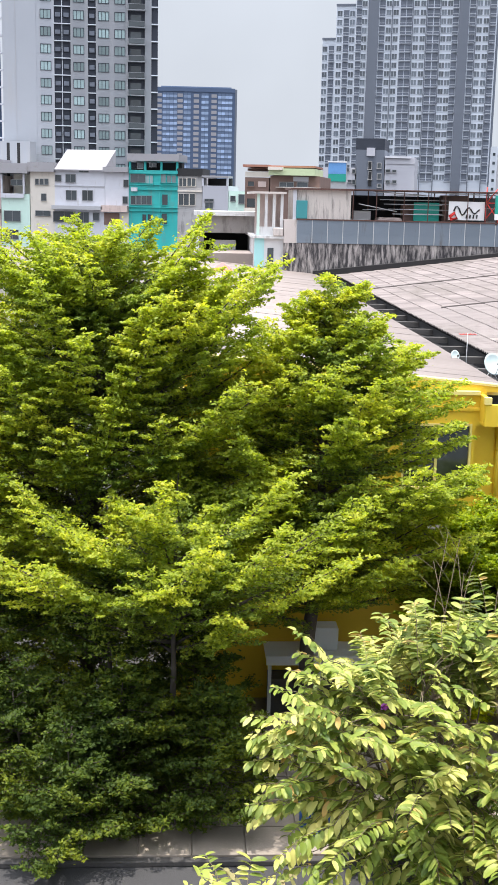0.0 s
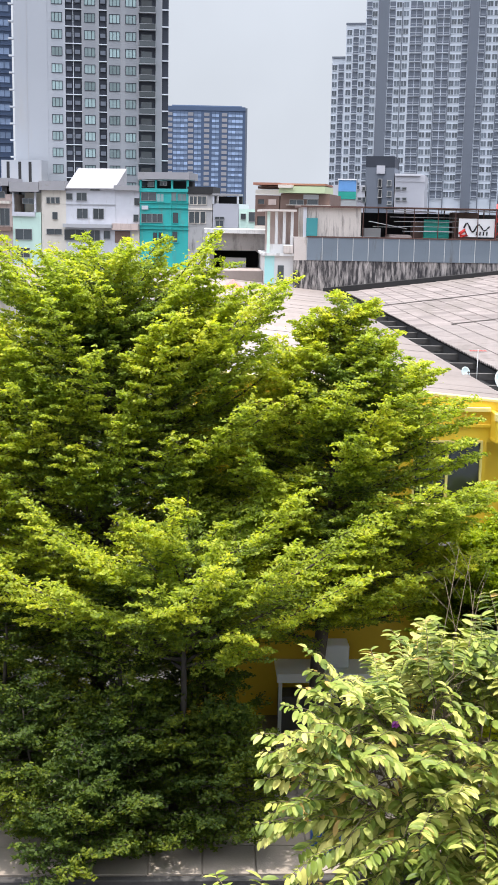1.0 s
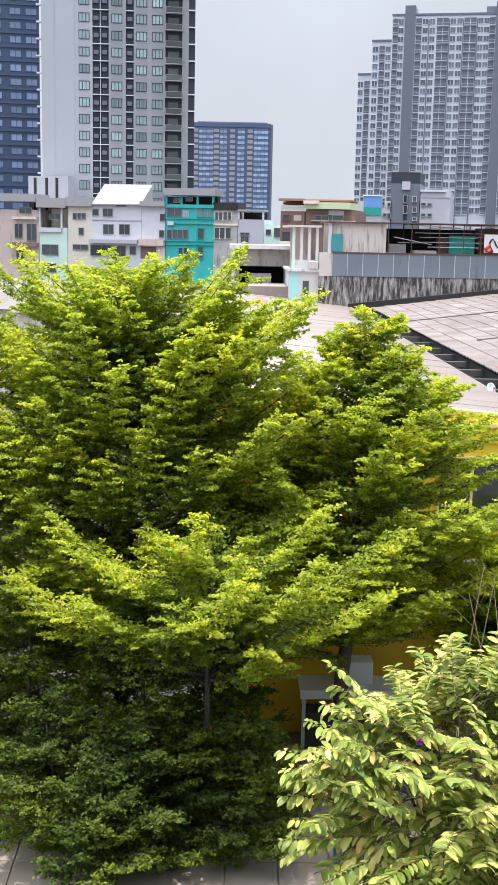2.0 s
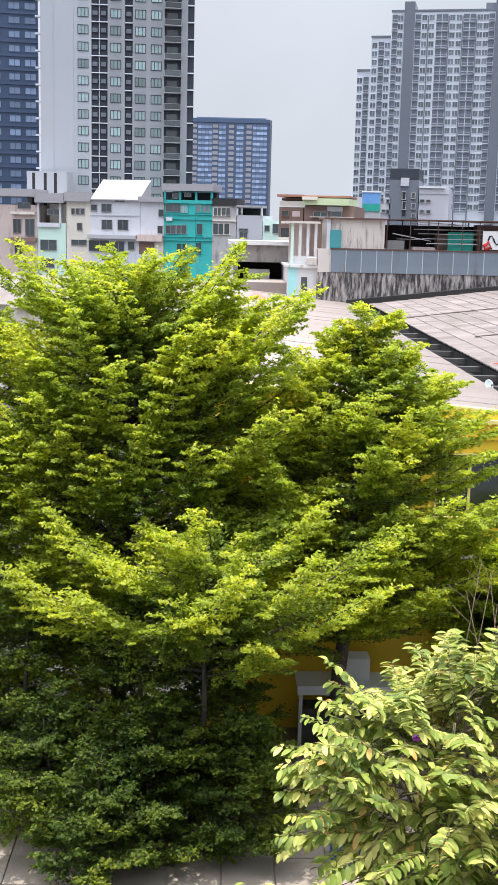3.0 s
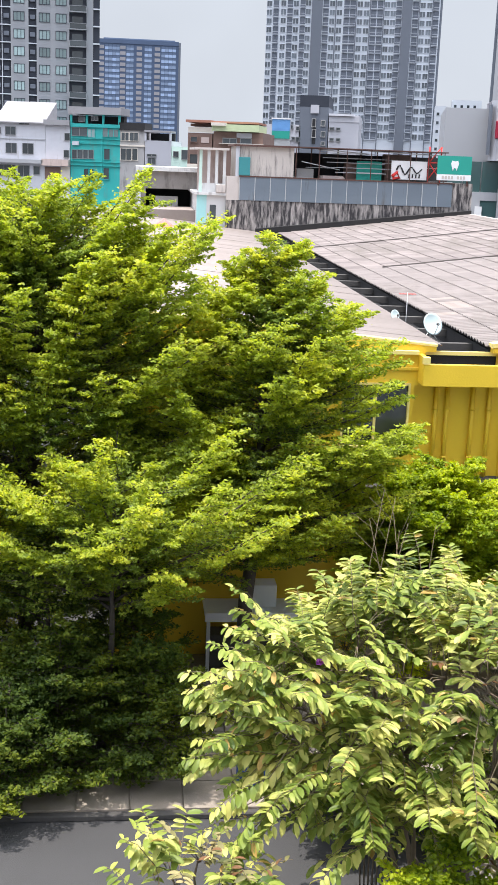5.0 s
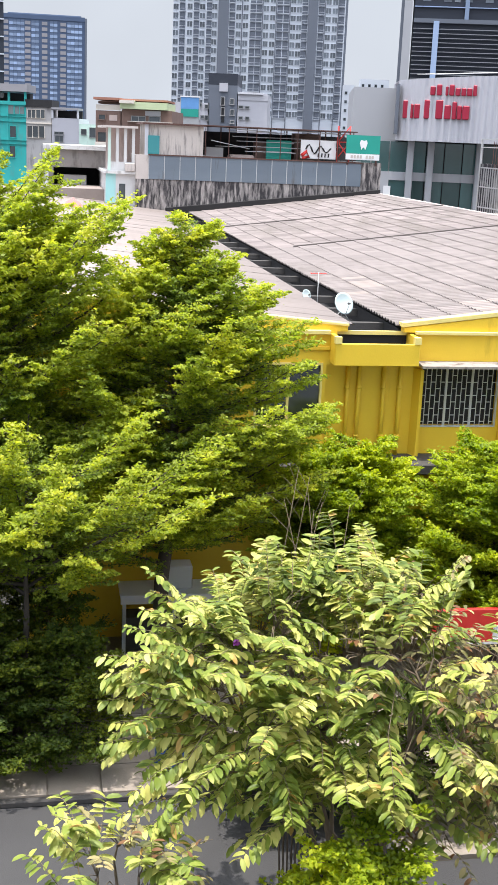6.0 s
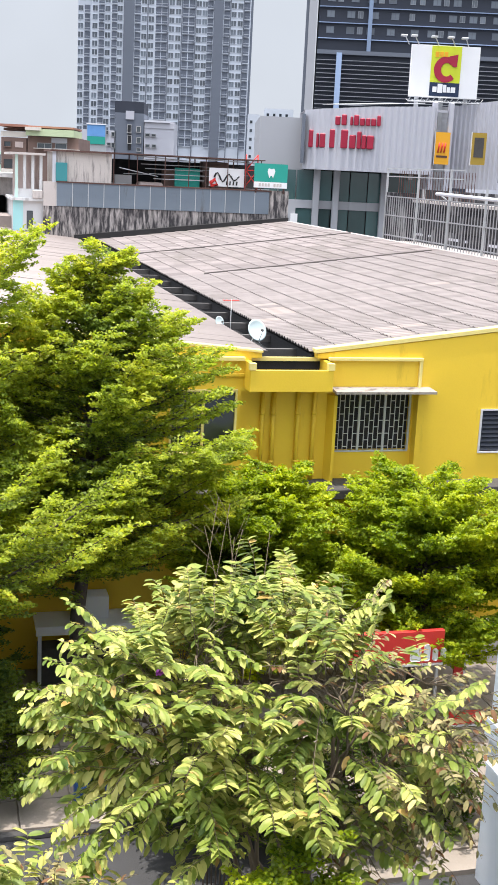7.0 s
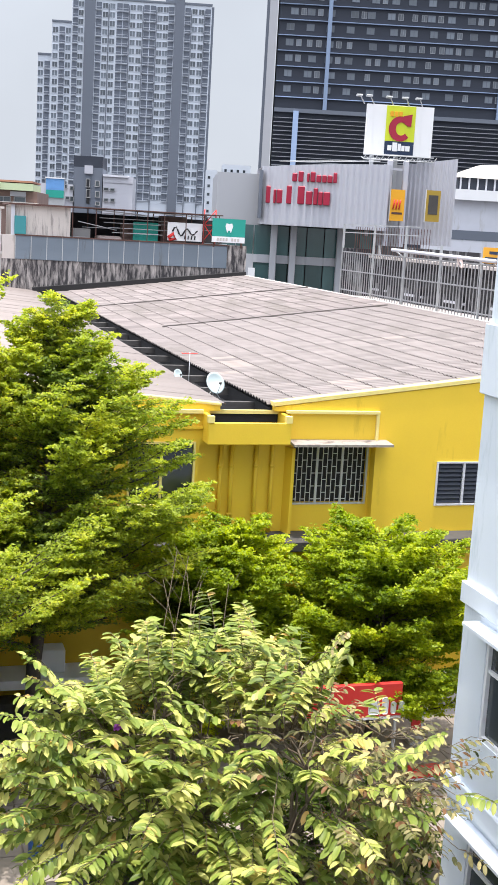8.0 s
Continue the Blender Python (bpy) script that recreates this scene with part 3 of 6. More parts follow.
for k, z in enumerate((11.35, 11.62, 11.9, 12.15, 12.42)):
    block("drying_rail", (2.6 - 0.2 * k, 0.6 + 0.3 * k, z, 5.6 + 0.5 * (k % 2), 0.63 + 0.3 * k, z + 0.035), M_STEEL, stained)
part("fallen_rail", tubes("fallen_rail", [([(1.5, 0.5, 12.6), (4.6, 1.0, 12.45)], 0.03, 0.03), ([(4.4, 0.4, 12.62), (8.6, 0.6, 12.52)], 0.03, 0.03), ([(0.6, 0.4, 11.9), (2.9, 0.8, 11.5)], 0.025, 0.025)], M_STEEL, 6), stained)
part("red_frame", tubes("red_frame", [([(8.0, 0.3, 10.9), (8.0, 0.3, 13.0)], 0.04, 0.04), ([(8.7, 0.3, 10.9), (8.7, 0.3, 13.0)], 0.04, 0.04), ([(8.0, 0.3, 11.2), (8.7, 0.3, 12.1)], 0.03, 0.03),
     ([(8.7, 0.3, 11.2), (8.0, 0.3, 12.1)], 0.03, 0.03), ([(8.0, 0.3, 12.1), (8.7, 0.3, 13.0)], 0.03, 0.03), ([(8.0, 0.3, 12.1), (8.7, 0.3, 12.1)], 0.03, 0.03)], M_RED, 6), stained, label="red painted lattice frame")


def loose(name, b, mat, label, category, at=(0, 41.3), bevel=0.02):
    """A thing made of one bevelled block, standing on its own base."""
    x0, y0, z0, x1, y1, z1 = b
    cx, cy = (x0 + x1) / 2, (y0 + y1) / 2
    me = boxes_mesh(name, [(x0 - cx, y0 - cy, 0, x1 - cx, y1 - cy, z1 - z0)], mat, bevel)
    ob = new(name, me)
    ob.matrix_basis = HOUSE @ pose(at[0] + cx, at[1] + cy, z0)
    return tagged(ob, label, category)


def water_tank(u, v, z, r, h, mat, label):
    """A ribbed upright tank with a domed lid."""
    prof = [(0, 0), (r * 0.96, 0), (r, h * 0.05), (r, h * 0.2), (r * 0.95, h * 0.23), (r, h * 0.26), (r, h * 0.5), (r * 0.95, h * 0.53), (r, h * 0.56), (r, h * 0.8), (r * 0.6, h * 0.95), (0, h)]
    seg = 20
    verts = [(a * math.cos(2 * math.pi * j / seg), a * math.sin(2 * math.pi * j / seg), b) for a, b in prof for j in range(seg)]
    faces = [(i * seg + j, i * seg + (j + 1) % seg, (i + 1) * seg + (j + 1) % seg, (i + 1) * seg + j) for i in range(len(prof) - 1) for j in range(seg)]
    ob = new("water_tank", data_mesh("water_tank", verts, faces, mat, True))
    ob.matrix_basis = HOUSE @ pose(u, v, z)
    return tagged(ob, label, "water tank")


loose("shutter", (-3.02, 0.06, 11.0, -2.38, 0.21, 12.02), M_OLDTEAL, "teal painted shutter leaning against the stained wall", "shutter")
loose("mattress", (1.9, 1.2, 10.8, 3.3, 2.6, 11.15), M_PINKWALL, "faded rolled mattress under the shed roof", "mattress", bevel=0.1)
loose("crate", (3.5, 2.2, 10.8, 4.3, 3.0, 11.9), M_BROWN, "brown wooden crate under the shed roof", "crate")
loose("crate", (0.5, 1.6, 10.8, 1.5, 2.4, 11.5), M_GREYWALL, "dusty grey crate under the shed roof", "crate")
loose("green_sheet", (4.0, 1.4, 10.95, 5.5, 1.5, 12.05), M_SIGNGREEN, "faded green plastic sheet hung in the shed", "sheet")
loose("cupboard", (6.0, 3.0, 10.8, 7.6, 3.9, 12.5), M_BROWN, "old brown cupboard at the back of the shed", "cupboard")
board = thing("banner_board", HOUSE @ pose(6.9, 41.75, 11.0), "white banner board with dark and red swirls", "board")
block("board", (-1.05, 0, 0.1, 1.05, 0.05, 1.15), M_SIGNWHITE, board)
part("swirl", tubes("swirl", [([(-0.75 + 0.1 * k, -0.03, 0.62 + 0.3 * math.sin(k * 0.9) * (1 - 0.04 * k)) for k in range(16)], 0.05, 0.04)], M_DARK, 6), board)
part("swirl", tubes("swirl", [([(-1.0, -0.03, 0.25), (-0.7, -0.03, 0.5), (-0.55, -0.03, 0.2), (-0.95, -0.03, 0.12)], 0.12, 0.08)], M_RED, 6), board)
for k in range(4):
    part("bar", tubes("bar", [([(0.0 + 0.2 * k, -0.035, 0.2), (0.02 + 0.2 * k, -0.035, 0.42)], 0.04, 0.04)], M_DARK, 6), board)
sign = thing("clinic_sign", HOUSE @ pose(9.4, 41.1, 11.15), "green board sign with a white emblem and a pale strip", "sign")
block("board", (-1.0, 0, 0.34, 1.0, 0.1, 1.38), M_SIGNGREEN, sign)
block("strip", (-1.0, 0, 0.0, 1.0, 0.1, 0.336), M_SIGNWHITE, sign)
for k in range(8):
    if k != 4:
        block("bar", (-0.72 + 0.18 * k, -0.02, 0.08, -0.60 + 0.18 * k, 0.0, 0.26), M_STAIN2, sign)
emblem = [(-0.16, 1.12), (-0.22, 0.95), (-0.16, 0.74), (-0.10, 0.56), (-0.03, 0.70), (0.05, 0.70), (0.12, 0.56), (0.18, 0.74), (0.24, 0.95), (0.18, 1.12), (0.02, 1.08)]
part("emblem", data_mesh("emblem", *prism(emblem, -0.02, 0.0), M_SIGNWHITE), sign)
block("post", (-0.9, 0.12, -0.3, -0.8, 0.2, 1.3), M_RUST, sign)
block("post", (0.8, 0.12, -0.3, 0.9, 0.2, 1.3), M_RUST, sign)

# white and mint house beside the stained wall
mint = thing("mint_house", HOUSE @ pose(-4.5, 41.6, 0), "narrow peeling white and mint green house", "house")
block("body", (-0.85, 0, 0, 0.8, 8, 9.9), M_OLDWHITE, mint)
block("side_face", (-0.86, 0.02, 7.5, -0.3, -0.03, 9.85), M_TURQ, mint)
block("terrace_slab", (-1.0, -0.25, 9.85, 0.85, 8, 10.0), M_OLDWHITE, mint)
for u in (-0.75, -0.3, 0.15, 0.6):
    block("pillar", (u, 0.0, 10.0, u + 0.16, 0.16, 12.35), M_OLDWHITE if u > -0.7 else M_MINT, mint)
block("roof", (-1.05, -0.3, 12.35, 0.9, 6, 12.47), M_STAIN2, mint)
block("rear_wall", (-0.7, 3.0, 10.0, 0.8, 3.2, 12.35), M_PINKWALL, mint)
block("balustrade", (-0.8, 0.02, 10.0, 0.7, 0.1, 10.5), M_OLDWHITE, mint)
block("window", (-0.1, -0.04, 8.3, 0.25, 0.02, 9.3), M_GLASS, mint)
block("air_conditioner", (0.2, -0.35, 10.0, 0.75, -0.02, 10.45), M_STAIN2, mint, bevel=0.03)

# flat-roofed concrete shed with a shaded opening
shed = thing("concrete_shed", HOUSE @ pose(-6.7, 47.0, 0), "grey concrete shed with a white roof edge and dark opening", "shed")
block("wall", (-1.95, 0, 0, -1.5, 5, 11.0), M_CONC, shed)
block("wall", (1.45, 0, 0, 1.9, 5, 11.0), M_CONC, shed)
block("lintel", (-1.5, 0, 9.95, 1.45, 0.3, 11.0), M_CONC, shed)
# near-black back wall: the shade of the opening is put into its colour
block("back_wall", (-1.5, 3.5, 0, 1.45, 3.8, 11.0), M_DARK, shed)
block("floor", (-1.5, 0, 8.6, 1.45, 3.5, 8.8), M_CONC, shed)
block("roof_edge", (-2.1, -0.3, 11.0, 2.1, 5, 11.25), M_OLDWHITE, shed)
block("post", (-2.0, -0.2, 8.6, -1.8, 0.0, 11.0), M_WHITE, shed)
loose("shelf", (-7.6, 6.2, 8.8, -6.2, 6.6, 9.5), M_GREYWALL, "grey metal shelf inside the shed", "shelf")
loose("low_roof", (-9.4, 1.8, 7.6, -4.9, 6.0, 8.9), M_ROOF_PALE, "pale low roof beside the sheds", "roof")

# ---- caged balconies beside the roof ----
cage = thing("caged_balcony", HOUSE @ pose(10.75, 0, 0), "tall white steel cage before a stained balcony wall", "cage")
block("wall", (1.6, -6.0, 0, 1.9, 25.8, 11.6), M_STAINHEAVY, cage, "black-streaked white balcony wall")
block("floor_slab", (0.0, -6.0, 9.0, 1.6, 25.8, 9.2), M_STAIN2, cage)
# flat near-black strip on the wall, painting the darkness of openings
block("painted_opening_band", (1.52, -5.0, 9.85, 1.6, 25.2, 10.6), M_DARK, cage, "near-black strip painted as unlit balcony openings")
block("upper_slab", (1.2, -6.0, 11.0, 1.6, 25.8, 11.12), M_STAIN2, cage)
block("end_wall", (0.02, 25.5, 9.2, 1.6, 25.8, 11.4), M_STAINHEAVY, cage)
bar_tall = boxes_mesh("bar", [(-0.016, -0.016, 9.2, 0.016, 0.016, 11.2)], M_CAGE)
v = -5.8
while v < 25.8:
    part("bar", bar_tall, cage, pose(0.02, v, 0))
    v += 0.27
for z in (9.45, 10.35, 11.2):
    block("rail", (0.0, -6.0, z, 0.05, 25.8, z + 0.05), M_CAGE, cage)
for v in (25.75, 22.0, 18.6, 15.2, 11.8, 8.4, 5.0):
    block("post", (-0.03, v - 0.03, 9.2, 0.06, v + 0.03, 12.5 if v > 17 else 11.8), M_STEEL, cage)
for z in (12.1, 12.45):
    block("rail", (0.0, 17.4, z, 0.04, 25.8, z + 0.04), M_STEEL, cage)
mesh_bars = [(0.5, 17.4 + 0.28 * i, 11.12, 0.52, 17.42 + 0.28 * i, 12.4) for i in range(30)]
part("mesh_panel", boxes_mesh("mesh_panel", mesh_bars, M_RUST), cage, kind="stuff")
for v in (24, 20, 16, 12, 8, 4):
    block("pier", (1.46, v, 9.2, 1.52, v + 0.5, 11.0), M_STAINHEAVY, cage)
    block("sill", (1.5, v - 0.1, 9.5, 1.66, v + 1.7, 9.6), M_WHITE, cage)
awn = thing("awning_bar", HOUSE @ pose(10.4, 14.5, 11.45), "long white awning tube above the balcony", "awning")
part("tube", tubes("tube", [([(0, -4.4, -0.06), (0, 4.6, 0.05)], 0.07, 0.07)], M_WHITE, 8), awn)
part("arm", tubes("arm", [([(0, 4.3, 0.03), (0.5, 4.3, -0.3)], 0.03, 0.03)], M_STEEL, 6), awn)
part("arm", tubes("arm", [([(0, -4.0, -0.05), (0.5, -4.0, -0.4)], 0.03, 0.03)], M_STEEL, 6), awn)
pinkdish = thing("round_dish", HOUSE @ pose(10.5, 13.0, 11.12), "small faded pink dish on the balcony", "satellite dish")
part("mast", tubes("mast", [([(0, 0, 0), (0, 0, 0.15)], 0.03, 0.03)], M_STEEL, 6), pinkdish)
part("reflector", dish_mesh("reflector", 0.24, 0.05, M_PINKWALL), pinkdish, pose(-0.05, 0, 0.12, -20, 0, 40))
amber = thing("shop_sign", HOUSE @ pose(10.5, 10.6, 11.3), "amber board sign with dark bars", "sign")
block("board", (-0.05, -1.3, 0.0, 0.05, 0.6, 0.55), M_AMBER, amber)
for k in range(2):
    block("bar", (-0.07, -1.1, 0.12 + 0.2 * k, -0.05, 0.4 - 0.3 * k, 0.22 + 0.2 * k), M_NAVY, amber)
block("post", (0.05, -0.4, -0.3, 0.12, -0.3, 0.5), M_STEEL, amber)

# ---- pale blue neighbour: the wing whose side wall ends the view ----
wing = thing("pale_blue_building", HOUSE @ pose(-0.23, -9.7, 0), "pale blue painted apartment wing with ledges and dark windows", "building")
holes = []
WING_Z = (0.68, 4.05, 7.42, 11.6, 15.0)
WING_V = (-3.08, -6.68, -10.28)
for z in WING_Z:
    for v in WING_V:
        v -= 0.6 if z > 7 else 0.0
        holes.append((v, z, v + 2.25, z + 1.75))
side = wall_with_holes("side_wall", -14.0, 0.0, 0, 18.0, 0, 0.25, holes, M_BLUEWHITE, wing)
side.matrix_basis = pose(0, 0, 0, 0, 0, 90) @ pose(0, -0.25, 0)
block("end_wall", (0.25, -0.25, 0, 9.0, 0.0, 18.0), M_BLUEWHITE, wing)
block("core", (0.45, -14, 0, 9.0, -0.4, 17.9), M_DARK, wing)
for z0, z1 in ((2.75, 3.12), (6.12, 6.48), (9.62, 10.75), (13.6, 14.0)):
    block("ledge", (-0.09, -14.0, z0, 0.0, 0.03, z1), M_BLUEWHITE, wing, bevel=0.015)
for z in WING_Z:
    for v in WING_V:
        v -= 0.6 if z > 7 else 0.0
        win = part("window_frame", boxes_mesh("window_frame", [(0.02, v, z, 0.16, v + 0.07, z + 1.75), (0.02, v + 2.18, z, 0.16, v + 2.25, z + 1.75), (0.02, v + 0.07, z, 0.16, v + 2.18, z + 0.07),
                   (0.02, v + 0.07, z + 1.68, 0.16, v + 2.18, z + 1.75), (0.04, v + 0.07, z + 1.15, 0.14, v + 2.18, z + 1.21), (0.04, v + 1.09, z + 0.07, 0.14, v + 1.15, z + 1.15)], M_SIGNWHITE), wing)
        block("pane", (0.09, v + 0.07, z + 0.07, 0.10, v + 1.09, z + 1.15), M_GLASS, win)
        block("pane", (0.09, v + 1.15, z + 0.07, 0.10, v + 2.18, z + 1.15), M_GLASS, win)
        block("pane", (0.09, v + 0.07, z + 1.21, 0.10, v + 2.18, z + 1.68), M_GLASS, win)
        block("sunshade", (-0.34, v - 0.2, z + 1.86, 0.0, v + 2.5, z + 1.93), M_BLUEWHITE, wing, bevel=0.01)
# the building that the camera looks out from, behind it
own = thing("balcony_building", HOUSE @ pose(-9.2, -29.0, 0), "plain pale apartment building behind the balcony", "building")
block("wall", (-16, -8, 0, 9.0, 0, 21), M_BLUEWHITE, own)
block("balcony_slab", (-2.0, 0, 10.2, 2.0, 2.8, 10.4), M_STAIN2, own)


# ---- the city behind ----
def plain_house(name, x, y, width, top, depth, mat, label, category, group=""):
    t = thing(name, pose(x, y, 0), label, category, group)
    w = width / 2 - 0.03
    block("wall", (-w, 0, 0, w, depth, top), mat, t)
    return t


def far_window(house, x0, z0, x1, z1, glass, frame_mat):
    """A framed window with its pane set back inside the frame."""
    b = 0.07
    f = part("window", boxes_mesh("window", [(x0 - b, -0.16, z0 - b, x0, 0.0, z1 + b), (x1, -0.16, z0 - b, x1 + b, 0.0, z1 + b), (x0, -0.16, z1, x1, 0.0, z1 + b),
             (x0 - 0.1, -0.28, z0 - b, x1 + 0.1, 0.0, z0)] + ([((x0 + x1) / 2 - 0.04, -0.12, z0, (x0 + x1) / 2 + 0.04, 0.0, z1)] if x1 - x0 > 1.1 else []), frame_mat), house)
    part("pane", boxes_mesh("pane", [(x0, -0.05, z0, x1, -0.005, z1)], glass), f)


def sloped_roof(x0, x1, x2, x3, z0, z1):
    """A pitched sheet that rises away from the street, with its underside."""
    verts = [(x0, -0.8, z0), (x1, -0.8, z0), (x3, 5.0, z1), (x2, 5.0, z1), (x0, -0.8, z0 - 0.2), (x1, -0.8, z0 - 0.2), (x3, 5.0, z1 - 3.4), (x2, 5.0, z1 - 3.4)]
    return verts, [(0, 1, 2, 3), (4, 7, 6, 5), (0, 4, 5, 1), (1, 5, 6, 2), (2, 6, 7, 3), (3, 7, 4, 0)]


def two_tone(name, solid, glass, mat_a, mat_b):
    """A window unit: frame boxes in one material and pane boxes in another."""
    va, fa = box_data(solid)
    vb, fb = box_data(glass)
    me = bpy.data.meshes.new(name)
    me.from_pydata(va + vb, [], fa + [tuple(len(va) + i for i in f) for f in fb])
    me.materials.append(mat_a)
    me.materials.append(mat_b)
    me.polygons.foreach_set("material_index", [0] * len(fa) + [1] * len(fb))
    me.update()
    return me


def unit_window(w, h, frame_mat, glass, bars=1, deep=0.12):
    """A window in one piece: a frame plate whose panes are set back; origin at the sill's middle."""
    t, m = 0.10, 0.05
    xs = [-w / 2]
    for k in range(bars + 1):
        a, b = -w / 2 + w * k / (bars + 1), -w / 2 + w * (k + 1) / (bars + 1)
        xs += [a + (t if k == 0 else m), b - (t if k == bars else m)]
    xs.append(w / 2)
    zs = [0, t, h - t, h]
    verts = [(x, -deep, z) for x in xs for z in zs]
    faces, mats = [], []
    for i in range(len(xs) - 1):
        for j in range(3):
            q = (4 * i + j, 4 * i + 4 + j, 4 * i + 5 + j, 4 * i + 1 + j)
            if i % 2 and j == 1:
                k = len(verts)
                verts += [(xs[i], -0.02, t), (xs[i + 1], -0.02, t), (xs[i + 1], -0.02, h - t), (xs[i], -0.02, h - t)]
                faces.append((k, k + 1, k + 2, k + 3))
                mats.append(1)
                for e in range(4):
                    g = (e + 1) % 4
                    faces.append((q[e], q[g], k + g, k + e))
                    mats.append(0)
            else:
                faces.append(q)
                mats.append(0)
    k = len(verts)
    verts += [(-w / 2, 0, 0), (w / 2, 0, 0), (w / 2, 0, h), (-w / 2, 0, h)]
    n = len(xs)
    faces += [(k, 0, 1, 2, 3, k + 3)[::-1], tuple([4 * (n - 1) + j for j in range(4)] + [k + 2, k + 1])[::-1],
              tuple([k] + [k + 1] + [4 * i for i in range(n - 1, -1, -1)]), tuple([k + 2, k + 3] + [4 * i + 3 for i in range(n)])]
    mats += [0, 0, 0, 0]
    me = bpy.data.meshes.new("window")
    me.from_pydata(verts, [], faces)
    me.materials.append(frame_mat)
    me.materials.append(glass)
    me.polygons.foreach_set("material_index", mats)
    me.update()
    return me


def grey_tower():
    """Grey residential tower with window columns, dark service bays and balconies."""
    t = thing("residential_tower", pose(-89.5, 225, 0, 0, 0, 18.5), "grey and pale residential tower with dark bays and balconies", "tower")
    H, fl = 96.0, 3.2
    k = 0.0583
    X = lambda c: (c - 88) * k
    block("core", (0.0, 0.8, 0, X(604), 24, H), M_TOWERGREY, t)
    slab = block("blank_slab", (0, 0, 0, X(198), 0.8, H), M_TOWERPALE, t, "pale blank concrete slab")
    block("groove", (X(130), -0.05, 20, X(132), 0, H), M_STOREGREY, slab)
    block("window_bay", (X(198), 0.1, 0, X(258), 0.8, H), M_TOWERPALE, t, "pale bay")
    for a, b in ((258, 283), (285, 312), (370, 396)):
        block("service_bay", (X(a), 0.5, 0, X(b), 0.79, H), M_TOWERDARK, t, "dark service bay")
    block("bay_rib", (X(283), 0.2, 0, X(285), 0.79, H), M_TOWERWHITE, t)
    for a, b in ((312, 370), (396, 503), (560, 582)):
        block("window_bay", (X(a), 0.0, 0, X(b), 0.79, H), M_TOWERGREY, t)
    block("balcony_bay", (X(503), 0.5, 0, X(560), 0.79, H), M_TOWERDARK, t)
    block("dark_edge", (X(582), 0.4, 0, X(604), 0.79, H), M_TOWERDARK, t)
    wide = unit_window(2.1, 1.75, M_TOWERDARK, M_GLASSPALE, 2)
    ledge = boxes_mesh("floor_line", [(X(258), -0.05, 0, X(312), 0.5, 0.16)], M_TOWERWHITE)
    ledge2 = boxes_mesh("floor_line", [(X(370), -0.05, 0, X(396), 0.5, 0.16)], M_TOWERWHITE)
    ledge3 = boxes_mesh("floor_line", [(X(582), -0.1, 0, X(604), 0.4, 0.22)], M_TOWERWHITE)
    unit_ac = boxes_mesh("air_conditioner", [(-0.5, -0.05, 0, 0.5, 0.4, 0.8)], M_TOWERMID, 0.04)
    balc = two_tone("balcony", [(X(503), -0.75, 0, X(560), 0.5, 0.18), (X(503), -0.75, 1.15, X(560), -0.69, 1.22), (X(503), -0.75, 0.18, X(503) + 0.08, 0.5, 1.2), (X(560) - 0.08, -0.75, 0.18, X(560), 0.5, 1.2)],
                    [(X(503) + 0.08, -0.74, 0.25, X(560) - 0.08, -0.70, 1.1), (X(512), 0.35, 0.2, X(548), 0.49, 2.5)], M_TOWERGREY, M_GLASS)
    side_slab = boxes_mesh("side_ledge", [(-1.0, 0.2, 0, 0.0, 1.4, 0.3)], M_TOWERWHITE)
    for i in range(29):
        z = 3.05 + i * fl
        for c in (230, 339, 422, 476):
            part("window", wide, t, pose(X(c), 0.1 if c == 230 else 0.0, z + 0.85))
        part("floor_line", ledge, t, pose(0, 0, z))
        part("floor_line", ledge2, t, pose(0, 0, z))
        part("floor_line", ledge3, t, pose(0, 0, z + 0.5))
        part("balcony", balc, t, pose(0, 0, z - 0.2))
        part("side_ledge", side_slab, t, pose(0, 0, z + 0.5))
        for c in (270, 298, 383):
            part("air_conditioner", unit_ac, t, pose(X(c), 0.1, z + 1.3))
    low = thing("podium_block", pose(-86.8, 221, 0), "low white block with dark upright slots", "building")
    block("wall", (-4.1, 0, 0, 4.1, 3.5, 22.1), M_TOWERPALE, low)
    for a in (-3.0, -0.6, 1.5):
        block("slot", (a, -0.03, 15, a + 0.6, 0.0, 21.8), M_DARK, low)


def navy_tower():
    t = thing("residential_tower", pose(-120.3, 258, 0, 0, 0, 23), "dark blue residential tower with rows of pale windows", "tower")
    block("core", (-18, 0, 0, 16.0, 22, 96), M_BLUETOWER, t)
    w = unit_window(2.6, 1.6, M_BLUETOWER, M_BLUELIGHT, 1)
    line = boxes_mesh("floor_line", [(-18, -0.25, 0, 16.0, 0.0, 0.3)], M_BLUETOWER)
    for i in range(29):
        z = 3 + 3.1 * i
        part("floor_line", line, t, pose(0, 0, z))
        for x in (14.2, 10.6, 6.2, 2.6, -1.8, -5.4, -9.8):
            part("window", w, t, pose(x, 0, z + 1.0))


